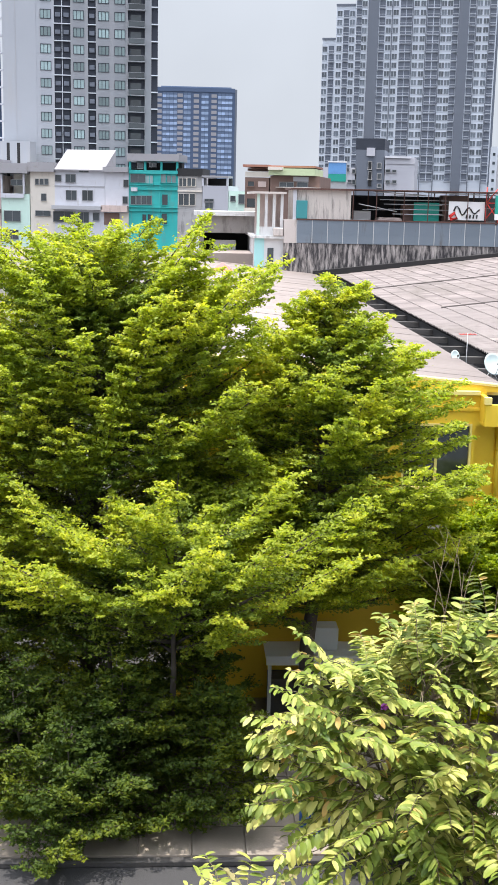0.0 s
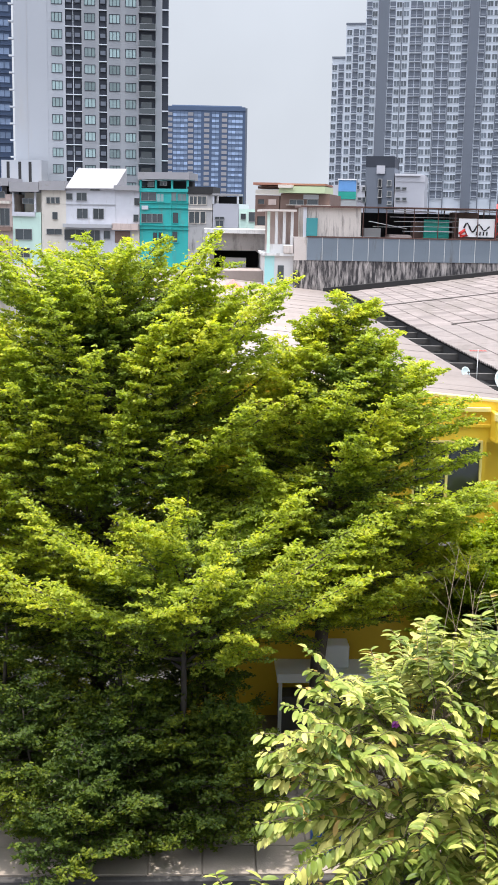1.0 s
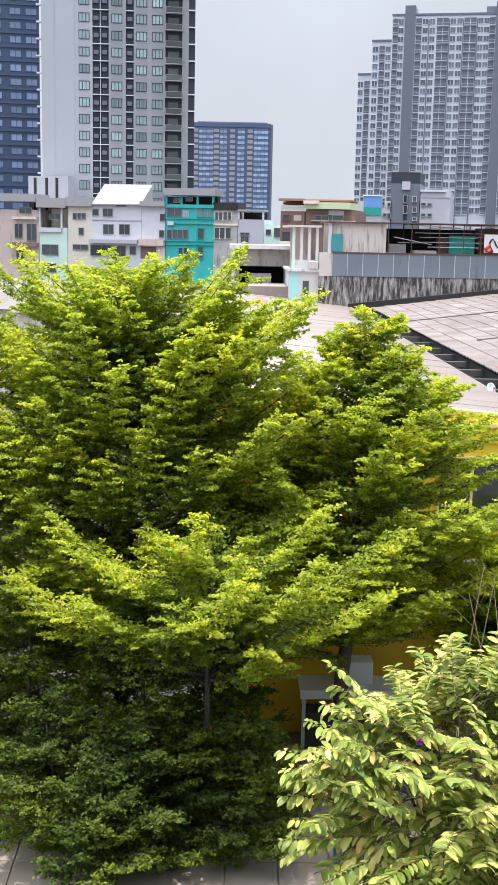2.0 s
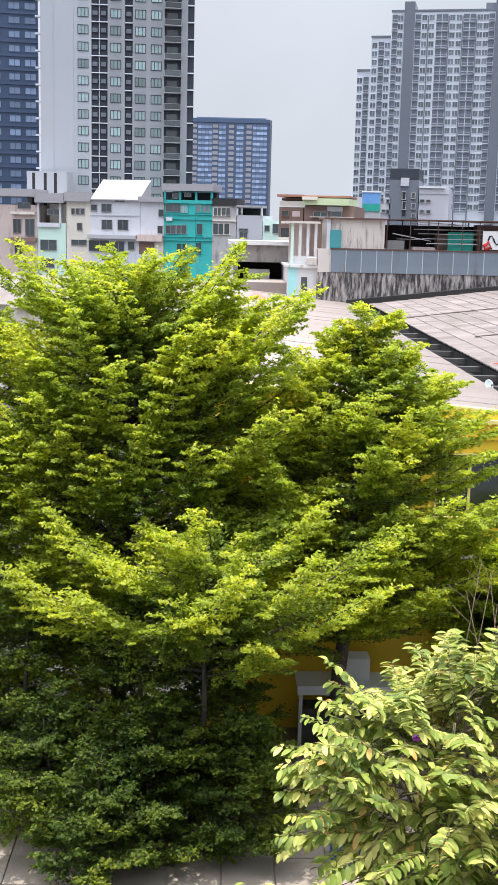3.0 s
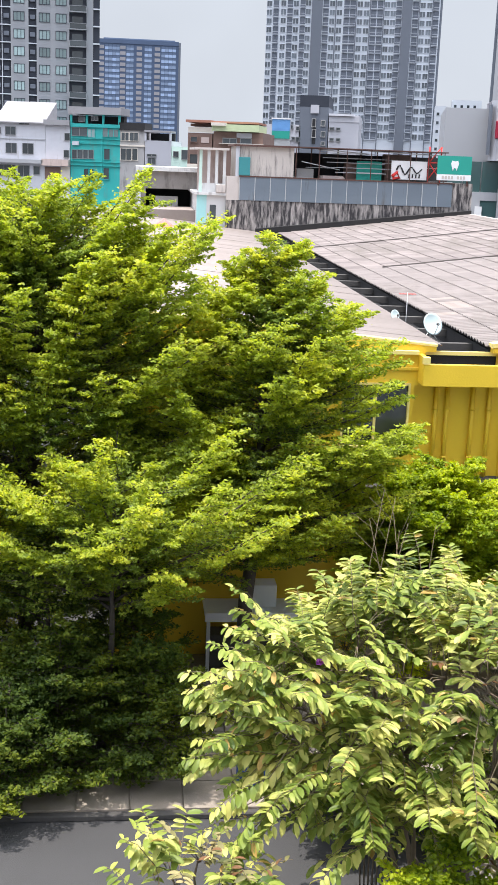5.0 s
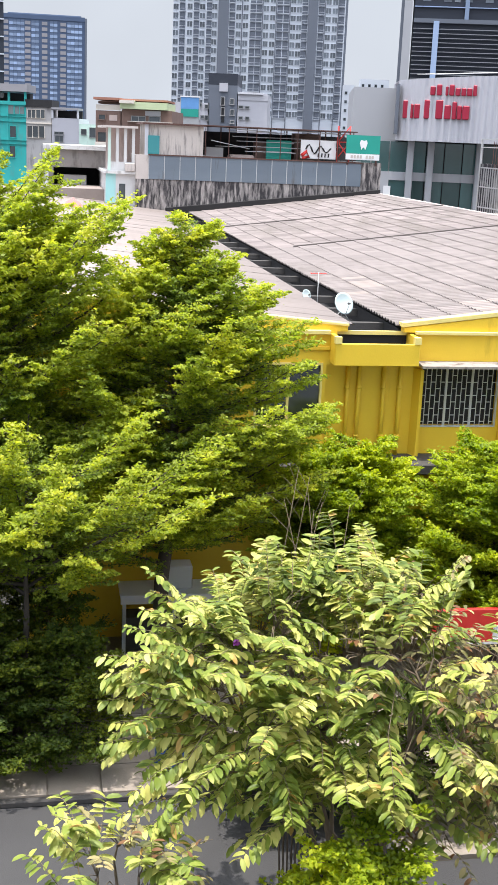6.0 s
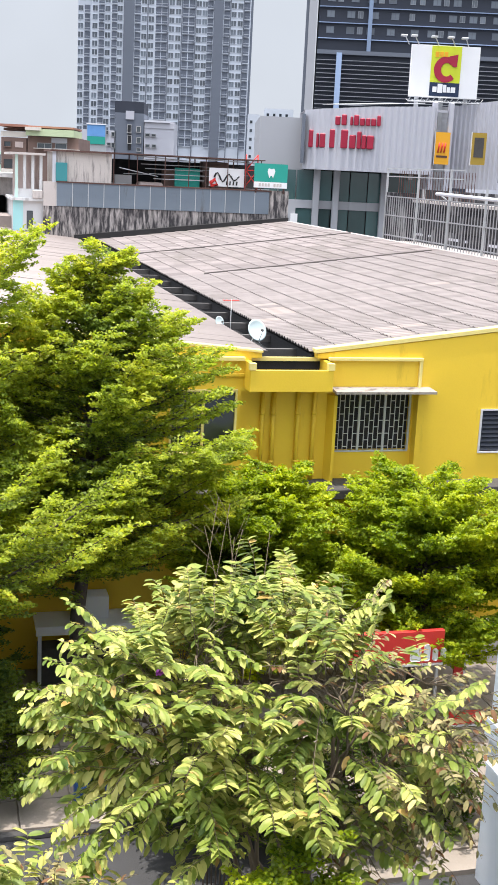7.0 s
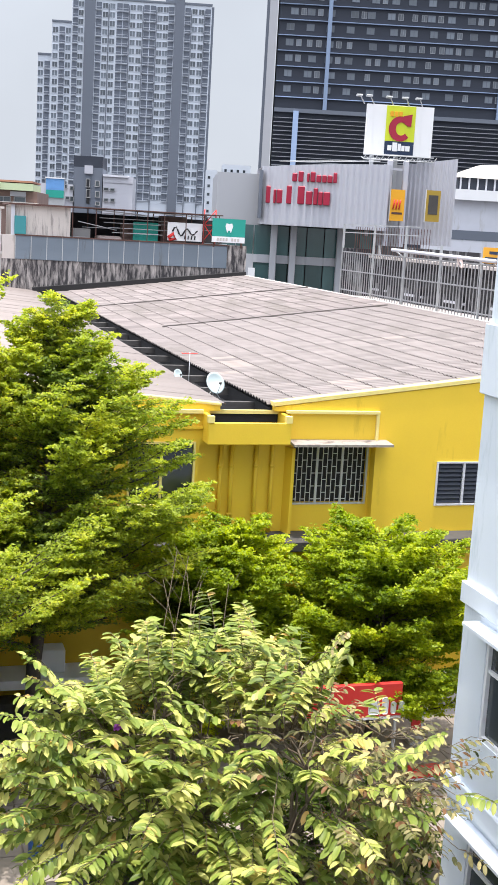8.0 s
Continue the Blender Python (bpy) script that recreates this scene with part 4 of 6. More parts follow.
def blue_tower():
    """A far tower: stacks of pale blue spandrels and panes between tan stacks and dark grooves."""
    t = thing("office_tower", pose(-158.5, 700, 0, 0, 0, 13), "distant blue office tower with striped facade", "tower")
    w = 23.8
    block("core", (-w, 0, 0, w, 35, 75.4), M_BLUETOWER, t)
    block("edge", (w - 1.0, -0.5, 0, w + 0.2, 0, 75.4), M_TOWERMID, t)
    block("parapet", (-w, -0.4, 73.6, w - 1.0, 0.0, 75.9), M_BLUETOWER, t)
    block("plant_room", (-w + 3, 5, 75.4, w - 3, 26, 77.0), M_BLUEFAR, t)
    X = lambda f: -w + 2 * w * f
    tan = boxes_mesh("panel", [(-1.55, -0.2, 0, 1.55, 0, 1.9)], M_TAN)
    pane = unit_window(1.9, 1.35, M_BLUEFAR, M_BLUEFAR, 1)
    sill = boxes_mesh("spandrel", [(-1.0, -0.2, 0, 1.0, 0, 1.5)], M_BLUELIGHT)
    for i in range(22):
        z = 5.0 + 3.1 * i
        for f in (0.04, 0.30, 0.50, 0.72):
            part("panel", tan, t, pose(X(f), 0, z + 0.4))
        for f in (0.105, 0.15, 0.195, 0.24, 0.365, 0.41, 0.585, 0.63, 0.79, 0.835, 0.88, 0.925):
            part("spandrel", sill, t, pose(X(f), 0, z))
            part("window", pane, t, pose(X(f), 0, z + 1.55))


def white_tower():
    """White and grey tower of stepped outline with close rows of windows."""
    t = thing("residential_tower", pose(0, 450, 0), "tall white and grey residential tower with rows of windows", "tower")
    body = [(-55.0, -49.9, 70.8, 4), (-49.9, -42.6, 82.4, 2), (-42.6, -38.0, 91.0, 0), (-34.2, -5.4, 91.0, 0), (-1.9, 8.1, 91.2, 0)]
    for a, b, z, y in body:
        block("wing", (a, y, 0, b, 24, z), M_TOWERWHITE, t)
        block("parapet", (a - 0.1, y - 0.3, z, b + 0.1, y + 0.1, z + 0.7), M_TOWERMID, t)
    for a, b, z in ((-38.0, -34.2, 94.5), (-5.4, -1.9, 95.5)):
        block("lift_core", (a, -0.6, 0, b, 12, z), M_TOWERMID, t, "grey lift core")
    block("roof_room", (-9.0, 4, 91, -2, 12, 94.5), M_TOWERMID, t)
    block("edge_pier", (8.1, 0.4, 0, 8.9, 24, 91.0), M_TOWERMID, t)
    win_a = unit_window(2.0, 2.05, M_TOWERWHITE, M_GLASSHAZE, 1, 0.2)
    bal = two_tone("balcony", [(-1.0, -0.6, 0, 1.0, 0.0, 0.16), (-1.0, -0.6, 0.9, 1.0, -0.54, 1.0)], [(-1.0, -0.04, 0.16, 1.0, -0.01, 2.75)], M_TOWERWHITE, M_TOWERMID)
    cols = [(-54.0, 4, 70, 0), (-51.6, 4, 70, 1), (-48.6, 2, 81, 0), (-46.2, 2, 81, 1), (-44.0, 2, 81, 0), (-41.3, 0, 90, 1), (-39.4, 0, 90, 0),
            (-32.9, 0, 90, 1), (-30.6, 0, 90, 0), (-28.0, 0, 90, 0), (-25.4, 0, 90, 1), (-23.2, 0, 90, 1), (-20.6, 0, 90, 0), (-18.2, 0, 90, 0), (-15.6, 0, 90, 1), (-13.3, 0, 90, 1),
            (-10.8, 0, 90, 0), (-8.6, 0, 90, 0), (-6.6, 0, 90, 1), (-0.6, 0, 90, 1), (1.9, 0, 90, 0), (4.3, 0, 90, 0), (6.7, 0, 90, 1)]
    pier = boxes_mesh("pier", [(-0.16, -0.35, 0, 0.16, 0.0, 89.5)], M_TOWERMID)
    for x in (-29.3, -21.9, -16.9, -12.0, 0.7, 5.5):
        part("pier", pier, t, pose(x, 0, 0))
    for x, y, top, kind_ in cols:
        z = 20.0
        while z + 2.6 < top:
            if kind_ == 0:
                part("window", win_a, t, pose(x, y, z + 0.7))
            else:
                part("balcony", bal, t, pose(x, y, z + 0.2))
            z += 3.05


def banded_tower():
    """Dark tower with pale floor lines; louvred plant floors below."""
    t = thing("office_tower", pose(15.6, 250, 0, 0, 0, -3.6), "dark grey tower with thin white floor lines", "tower")
    block("core", (2.6, 0.4, 0, 62, 26, 100), M_TOWERDARK, t)
    block("corner_pier", (0.6, -0.4, 0, 2.2, 26, 100), M_STOREGREY, t, "pale concrete corner pier")
    block("corner_edge", (0.0, 0.6, 0, 0.6, 26, 100), M_TOWERMID, t)
    block("pier", (12.6, -0.4, 37, 13.4, 0.39, 100), M_BLUELIGHT, t, "pale blue upright fin")
    block("pier", (6.6, -0.9, 0, 7.7, 0.39, 36.5), M_BLUELIGHT, t, "pale blue upright fin")
    block("pier", (48.5, -0.4, 37, 49.3, 0.39, 100), M_BLUELIGHT, t, "pale blue upright fin")
    block("podium_top", (2.6, -0.5, 36.2, 62, 0.39, 37.0), M_TOWERMID, t)
    line = boxes_mesh("floor_line", [(2.6, -0.15, 0, 62, 0.39, 0.15)], M_BLUELIGHT)
    louvre_me = boxes_mesh("louvre_line", [(2.6, -0.15, 0, 62, 0.39, 0.11)], M_TOWERGREY)
    for i in range(20):
        part("floor_line", line, t, pose(0, 0, 39.2 + 3.05 * i))
    for i in range(24):
        part("louvre_line", louvre_me, t, pose(0, -0.3, 15.0 + 0.87 * i))
    w = unit_window(1.6, 1.35, M_TOWERMID, M_GLASSHAZE, 1, 0.08)
    d = unit_window(1.1, 1.35, M_TOWERGREY, M_GLASSHAZE, 1, 0.08)
    rng = random.Random(12)
    for i in range(20):
        for k in range(14):
            x = 5.0 + 4.1 * k + rng.choice((0, 0, 0.7))
            part("window", w if rng.random() < 0.82 else d, t, pose(x, 0.39, 40.3 + 3.05 * i))
            if rng.random() < 0.5:
                part("window", d, t, pose(x + 1.9, 0.39, 40.3 + 3.05 * i))


def small_tower(x0, x1, top, y):
    t = thing("apartment_block", pose((x0 + x1) / 2, y, 0), "small white apartment block far away", "tower")
    w = (x1 - x0) / 2
    block("core", (-w, 0, 0, w, 10, top), M_TOWERWHITE, t)
    me = unit_window(0.9, 1.0, M_TOWERMID, M_GLASS, 0, 0.1)
    z = 14
    while z < top - 2.2:
        for k in range(int(w / 1.1)):
            part("window", me, t, pose(-w + 1.1 + 2.2 * k, 0, z))
        z += 2.9


def low_house(x, y, w, d, z, mat, label):
    z = min(z, 9.6 - 0.038 * y)
    t = plain_house("low_house", x, y, w, z, d, M_CREAMWALL, label, "house", "low houses beyond the yellow roof")
    verts = [(-w / 2 - 0.4, -0.5, z), (w / 2 + 0.4, -0.5, z), (w / 2 + 0.4, d + 0.5, z), (-w / 2 - 0.4, d + 0.5, z), (-w / 2 - 0.4, d / 2, z + 0.9), (w / 2 + 0.4, d / 2, z + 0.9)]
    part("roof", data_mesh("roof", verts, [(0, 1, 5, 4), (2, 3, 4, 5), (0, 4, 3), (1, 2, 5), (0, 3, 2, 1)], mat), t)


for x, y, w, d, z, mat in ((-24, 72, 13, 9, 6.6, M_ROOF), (-38, 80, 13, 10, 6.2, M_ROOF), (-22, 88, 12, 11, 7.0, M_ROOF), (-36, 98, 14, 12, 7.2, M_ROOF), (-54, 105, 16, 12, 6.8, M_ROOF),
                           (-28, 116, 14, 12, 7.6, M_ROOF), (-46, 128, 16, 14, 7.8, M_ROOF), (-66, 140, 18, 14, 7.4, M_ROOF), (-40, 152, 18, 14, 8.0, M_ROOF), (-62, 172, 20, 14, 8.2, M_ROOF), (-86, 180, 22, 14, 8.0, M_ROOF)):
    low_house(x, y, w, d, z, mat, "low plain house under a pale pitched roof")
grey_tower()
navy_tower()
blue_tower()
white_tower()
banded_tower()
small_tower(8.2, 12.1, 31.6, 420)
small_tower(14.0, 24.0, 34.0, 425)


# ---- superstore ----
def superstore():
    t = thing("superstore", pose(0, 100, 0), "big white corrugated superstore with glazed lower floor", "shop")
    block("side_block", (3.0, 4.0, 0, 7.0, 20, 16.75), M_STOREGREY, t, "smooth grey side block")
    # ribbed front that bows out towards the street
    n = 132
    pts = []
    for i in range(n + 1):
        s = i / n
        x = 6.7 + 10.6 * s
        y = 2.6 * (1 - s) ** 3 - 1.2 * math.sin(math.pi * s) + 0.07 * math.sin(i * 0.95)
        pts.append((x, y))
    verts, faces = [], []
    for x, y in pts:
        verts += [(x, y, 12.5), (x, y, 17.35 + 0.06 * (x - 6.7)), (x, 9.0, 17.35 + 0.06 * (x - 6.7)), (x, 9.0, 12.5)]
    for i in range(n):
        a = 4 * i
        faces += [(a, a + 4, a + 5, a + 1), (a + 1, a + 5, a + 6, a + 2), (a + 3, a + 2, a + 6, a + 7), (a, a + 3, a + 7, a + 4)]
    part("curved_front", data_mesh("curved_front", verts, faces, M_STORE), t, None, "white ribbed metal cladding")
    block("corner_fin", (6.55, 1.8, 13.0, 6.75, 3.4, 17.0), M_TOWERMID, t)
    block("glazing_back", (3.0, 5.0, 0, 20.0, 5.3, 12.5), M_DARK, t)
    for z0, z1 in ((9.9, 12.4), (6.6, 9.2), (3.0, 6.2)):
        for k in range(10):
            x = 3.3 + 1.55 * k
            block("pane", (x, 3.5, z0, x + 1.46, 3.55, z1), M_GLASSGREEN, t)
    block("spandrel", (3.0, 3.3, 9.2, 20.0, 3.7, 9.9), M_STOREGREY, t)
    block("spandrel", (3.0, 3.3, 2.2, 6.4, 3.7, 9.2), M_STOREGREY, t)
    for x in (7.8, 9.5, 13.6, 17.0):
        block("column", (x, 2.6, 0, x + 0.55, 3.2, 12.5), M_STOREGREY, t, bevel=0.05)
    block("green_poster", (4.6, 3.2, 6.9, 5.5, 3.29, 8.9), M_SIGNGREEN, t)
    block("white_poster", (6.0, 3.2, 6.9, 6.6, 3.29, 8.7), M_SIGNWHITE, t)
    # recessed bay with columns
    block("recess_wall", (17.3, 3.0, 8.0, 19.0, 3.4, 18.2), M_STOREGREY, t)
    for x in (17.2, 18.55):
        block("bay_column", (x, 0.6, 6.0, x + 0.42, 1.2, 18.4), M_STORE, t, bevel=0.05)
    for z in (13.4, 15.4, 17.6):
        block("bay_beam", (17.2, 1.0, z, 19.0, 1.3, z + 0.2), M_STORE, t)
    verts, faces = [], []
    for i in range(61):
        x = 18.95 + 4.35 * i / 60
        y = 3.0 - 1.6 * i / 60 + 0.06 * math.sin(i * 1.25)
        verts += [(x, y, 11.5), (x, y, 18.2 + 0.16 * (x - 18.95)), (x, 12, 18.2 + 0.16 * (x - 18.95)), (x, 12, 11.5)]
    for i in range(60):
        a = 4 * i
        faces += [(a, a + 4, a + 5, a + 1), (a + 1, a + 5, a + 6, a + 2)]
    faces += [(240, 243, 242, 241)]
    part("ribbed_wing", data_mesh("ribbed_wing", verts, faces, M_STORE), t, None, "white ribbed metal cladding")
    for name, x, z, mat in (("amber_poster", 17.55, 13.4, M_AMBER), ("ochre_poster", 20.6, 13.5, M_OCHRE)):
        p = block(name, (x, 0.2, z, x + 1.2, 0.4, z + 2.6), mat, t)
        block("poster_edge", (x - 0.06, 0.25, z - 0.06, x, 0.4, z + 2.66), M_SIGNWHITE, p)
        if mat is M_AMBER and name == "amber_poster":
            for k in range(3):
                part("mark", tubes("mark", [([(x + 0.25 + 0.25 * k, 0.15, z + 0.95), (x + 0.35 + 0.25 * k, 0.15, z + 1.75)], 0.06, 0.06)], M_RED, 5), p)
            block("mark", (x + 0.15, 0.17, z + 0.55, x + 1.05, 0.2, z + 0.72), M_RUST, p)
        else:
            block("mark", (x + 0.2, 0.17, z + 0.6, x + 1.0, 0.2, z + 2.2), M_LEDGE, p)
    # raised red marks of the fascia, two rows
    x = 7.1
    for w, h in ((0.55, 1.25), (0.22, 1.0), (0.5, 1.0), (0, 0), (0.62, 1.3), (0, 0), (0.62, 1.3), (0.55, 0.95), (0.34, 1.2), (0.36, 0.95), (0.55, 0.95)):
        if w:
            k = (x - 6.7) / 10.6
            y = 2.6 * (1 - k) ** 3 - 1.2 * math.sin(math.pi * k)
            block("fascia_mark", (x, y - 0.35, 14.3, x + w, y - 0.08, 14.3 + h * 1.15), M_CRIMSON, t, bevel=0.06)
        x += (w or 0.16) + 0.05
    x = 9.1
    for k_, (w, h) in enumerate(((0.42, 0.7), (0.42, 0.85), (0, 0), (0.22, 0.7), (0.4, 0.85), (0.4, 0.6), (0.36, 0.6), (0.4, 0.6), (0.3, 0.85))):
        if w:
            k = (x - 6.7) / 10.6
            y = 2.6 * (1 - k) ** 3 - 1.2 * math.sin(math.pi * k)
            block("fascia_mark", (x, y - 0.3, 16.15, x + w, y - 0.08, 16.15 + h), M_CRIMSON, t, bevel=0.06)
        x += (w or 0.12) + 0.07
    part("roof_rail", tubes("roof_rail", [([(8.0 + 0.5 * k, 0.6, 17.75 + 0.03 * k) for k in range(18)], 0.04, 0.04)], M_STEEL, 5), t)


superstore()
bill = thing("rooftop_billboard", pose(18.16, 102, -0.49) @ Matrix.Scale(1.0408, 4), "white rooftop billboard with a lime, red and navy emblem", "billboard")
block("board", (-2.75, 0, 18.65, 2.75, 0.5, 22.6), M_SIGNWHITE, bill)
block("lime_panel", (-1.15, -0.06, 19.75, 1.25, 0.0, 22.55), M_LIME, bill)
block("navy_panel", (-1.15, -0.06, 18.7, 1.25, 0.0, 19.745), M_NAVY, bill)
for x, w, z, h in ((-0.9, 0.34, 19.0, 0.42), (-0.5, 0.4, 18.95, 0.7), (-0.05, 0.26, 19.0, 0.58), (0.26, 0.26, 19.0, 0.42), (0.58, 0.36, 19.0, 0.42)):
    block("white_mark", (x, -0.1, z, x + w, -0.06, z + h), M_SIGNWHITE, bill)
arc = [(0.05 + 0.95 * math.cos(a), 20.75 + 1.0 * math.sin(a)) for a in np.linspace(0.75, 5.55, 18)]
arc += [(0.12 + 0.45 * math.cos(a), 20.75 + 0.52 * math.sin(a)) for a in np.linspace(5.55, 0.75, 18)]
part("red_ring", data_mesh("red_ring", *prism(arc, -0.12, -0.065), M_CRIMSON), bill)
part("red_tail", data_mesh("red_tail", *prism([(0.10, 21.55), (0.62, 20.98), (0.92, 20.98), (0.98, 21.95), (0.30, 21.78)], -0.13, -0.07), M_CRIMSON), bill)
for k in range(3):
    block("orange_mark", (-0.85 + 0.36 * k, -0.12, 21.7, -0.57 + 0.36 * k, -0.06, 22.1), M_AMBER, bill)
for x in (-2.0, 0.0, 2.0):
    block("support_post", (x - 0.15, 0.6, 12, x + 0.15, 1.0, 22.0), M_STEEL, bill)
frame_paths = [([(-2.9, -0.6, 18.2), (2.9, -0.6, 18.2)], 0.06, 0.06), ([(-2.9, -0.6, 18.55), (2.9, -0.6, 18.55)], 0.05, 0.05)]
for k in range(13):
    x = -2.9 + 5.8 * k / 12
    frame_paths += [([(x, -0.6, 18.2), (x + 0.24, -0.6, 18.55)], 0.03, 0.03), ([(x, -0.6, 18.2), (x, 0.5, 18.4)], 0.03, 0.03)]
part("catwalk", tubes("catwalk", frame_paths, M_STEEL, 5), bill)
for x in (-3.0, -2.2, -0.6, 0.7, 1.8):
    lamp = part("lamp_arm", tubes("lamp_arm", [([(x, 0.2, 22.6), (x - 0.6, -1.6, 23.0)], 0.05, 0.04)], M_STEEL, 5), bill)
    part("lamp_head", boxes_mesh("lamp_head", [(x - 0.95, -1.8, 22.95, x - 0.45, -1.4, 23.1)], M_STEEL, 0.03), lamp)
# white building with a low dome beside the store
hall = thing("white_hall", pose(38.5, 150, 0), "white building with a shallow dome and dark window strips", "building")
block("lower_wall", (-5.5, 0, 0, 10, 12, 13.0), M_WHITE, hall)
block("window_strip", (-5.0, -0.05, 12.2, 10, 0.0, 13.4), M_TOWERMID, hall)
block("upper_wall", (-5.0, 0.4, 13.0, 10, 12, 17.2), M_WHITE, hall)
block("gallery", (-5.2, -0.6, 17.2, 10, 12, 18.5), M_SIGNWHITE, hall)
block("window_band", (-3.6, 0.5, 18.5, 10, 10, 20.0), M_TOWERDARK, hall)
for k in range(8):
    block("mullion", (-3.4 + 1.1 * k, 0.35, 18.5, -3.2 + 1.1 * k, 0.5, 20.0), M_WHITE, hall)
dome_v = [(-4.2, 0.0, 20.0), (10, 0.0, 20.0), (10, 11, 20.0), (-4.2, 11, 20.0), (0.2, 4, 21.9), (5, 4, 22.0), (5, 7, 22.0), (0.2, 7, 21.9)]
part("dome_roof", data_mesh("dome_roof", dome_v, [(0, 1, 5, 4), (1, 2, 6, 5), (2, 3, 7, 6), (3, 0, 4, 7), (4, 5, 6, 7), (0, 3, 2, 1)], M_CREAMWALL), hall)

h = plain_house("shophouse", -93.6, 215.0, 14.5, 15.5, 10, M_PINKWALL, "faded pink shophouse with a flat pale roof edge", "house", "row of shophouses")
block("roof", (-7.17, -1.2, 17.03, 7.0, 6, 18.48), M_ROOFLIGHT, h, "")
far_window(h, 2.35, 10.21, 3.85, 12.76, M_GLASS, M_FRAME)
far_window(h, 4.82, 9.70, 6.62, 12.80, M_GLASS, M_FRAME)
far_window(h, 2.59, 6.20, 4.40, 9.04, M_GLASS, M_FRAME)
block("balcony", (2.06, -0.8, 13.70, 6.98, 0, 14.18), M_CREAMWALL, h, "")
block("balcony", (1.97, -0.8, 8.57, 7.15, 0, 9.31), M_BROWN, h, "")
far_window(h, 3.33, 14.81, 5.77, 15.91, M_GLASS, M_FRAME)

h = plain_house("shophouse", -83.5, 215.0, 5.7, 12.2, 10, M_MINT, "mint green shophouse with an open roof terrace", "house", "row of shophouses")
block("roof", (-3.04, -1.08, 15.97, 2.78, 5.9, 17.78), M_ROOFLIGHT, h, "")
block("rear_wall", (-1.84, 4, 12.22, 2.87, 6, 15.88), M_CREAMWALL, h, "")
block("pillar", (-2.82, -0.2, 12.12, -2.50, 0.2, 15.86), M_WHITE, h, "")
block("pillar", (1.57, -0.2, 12.21, 1.90, 0.2, 15.93), M_WHITE, h, "")
block("parapet", (-2.75, -0.5, 11.41, 1.77, -0.1, 12.23), M_WHITE, h, "")
far_window(h, -2.24, 7.11, 0.93, 8.98, M_GLASS, M_FRAME)
far_window(h, -1.98, 3.77, 0.46, 5.43, M_GLASS, M_FRAME)
far_window(h, -0.76, 13.78, 1.49, 14.76, M_GLASS, M_FRAME)

h = plain_house("shophouse", -78.1, 215.0, 4.9, 16.4, 10, M_CREAMWALL, "cream shophouse with small square windows", "house", "row of shophouses")
block("roof", (-2.58, -1, 16.32, 2.59, 6, 18.04), M_ROOFLIGHT, h, "")
far_window(h, -1.34, 13.96, -0.74, 14.96, M_GLASS, M_FRAME)
far_window(h, -0.43, 13.97, 0.17, 14.98, M_GLASS, M_FRAME)
far_window(h, 0.48, 13.99, 1.13, 14.99, M_GLASS, M_FRAME)
far_window(h, -0.21, 11.04, 0.69, 12.27, M_GLASS, M_FRAME)
far_window(h, -1.39, 8.22, 1.52, 9.12, M_GLASS, M_FRAME)

h = plain_house("shophouse", -70.8, 215.0, 9.8, 17.1, 10, M_WHITE, "white shophouse with a pale grey pitched roof", "house", "row of shophouses")
part("roof", data_mesh("roof", *sloped_roof(-4.70, 4.93, -4.09, 5.52, 16.83, 20.64), M_ROOFLIGHT), h, None, "pale grey pitched sheet roof")
far_window(h, -4.71, 14.71, -3.63, 15.76, M_GLASS, M_FRAME)
far_window(h, -2.67, 14.54, -0.82, 15.91, M_GLASS, M_FRAME)
far_window(h, -2.62, 11.28, -0.65, 12.99, M_GLASS, M_FRAME)
far_window(h, 0.55, 11.23, 2.52, 13.05, M_GLASS, M_FRAME)
far_window(h, -5.17, 7.20, -0.95, 9.09, M_GLASS, M_FRAME)
far_window(h, -0.35, 7.15, 1.74, 9.03, M_GLASS, M_FRAME)
far_window(h, 2.64, 7.60, 3.72, 8.98, M_GLASS, M_FRAME)
far_window(h, -0.04, 16.43, 1.74, 17.07, M_GLASS, M_FRAME)
block("porch_roof", (-5.16, -1.2, 9.54, 4.61, 0, 10.22), M_STOREGREY, h, "")
block("string_course", (-4.90, -0.15, 13.75, 4.89, 0, 13.90), M_STOREGREY, h, "")

h = plain_house("shophouse", -63.6, 215.0, 4.6, 16.6, 10, M_WHITE, "narrow white shophouse with a tiled porch", "house", "row of shophouses")
block("roof", (-2.44, -1, 16.50, 2.38, 6, 17.42), M_ROOFLIGHT, h, "")
far_window(h, 1.34, 13.89, 2.22, 15.10, M_GLASS, M_FRAME)
far_window(h, 1.18, 10.82, 2.07, 12.08, M_GLASS, M_FRAME)
block("porch_roof", (-2.78, -1.2, 9.25, 2.25, 0, 10.43), M_PINKWALL, h, "")
block("door", (-2.48, -0.1, 6.85, 0.49, 0, 9.03), M_BROWN, h, "")
block("door", (0.72, -0.1, 6.89, 2.27, 0, 9.11), M_CREAMWALL, h, "")

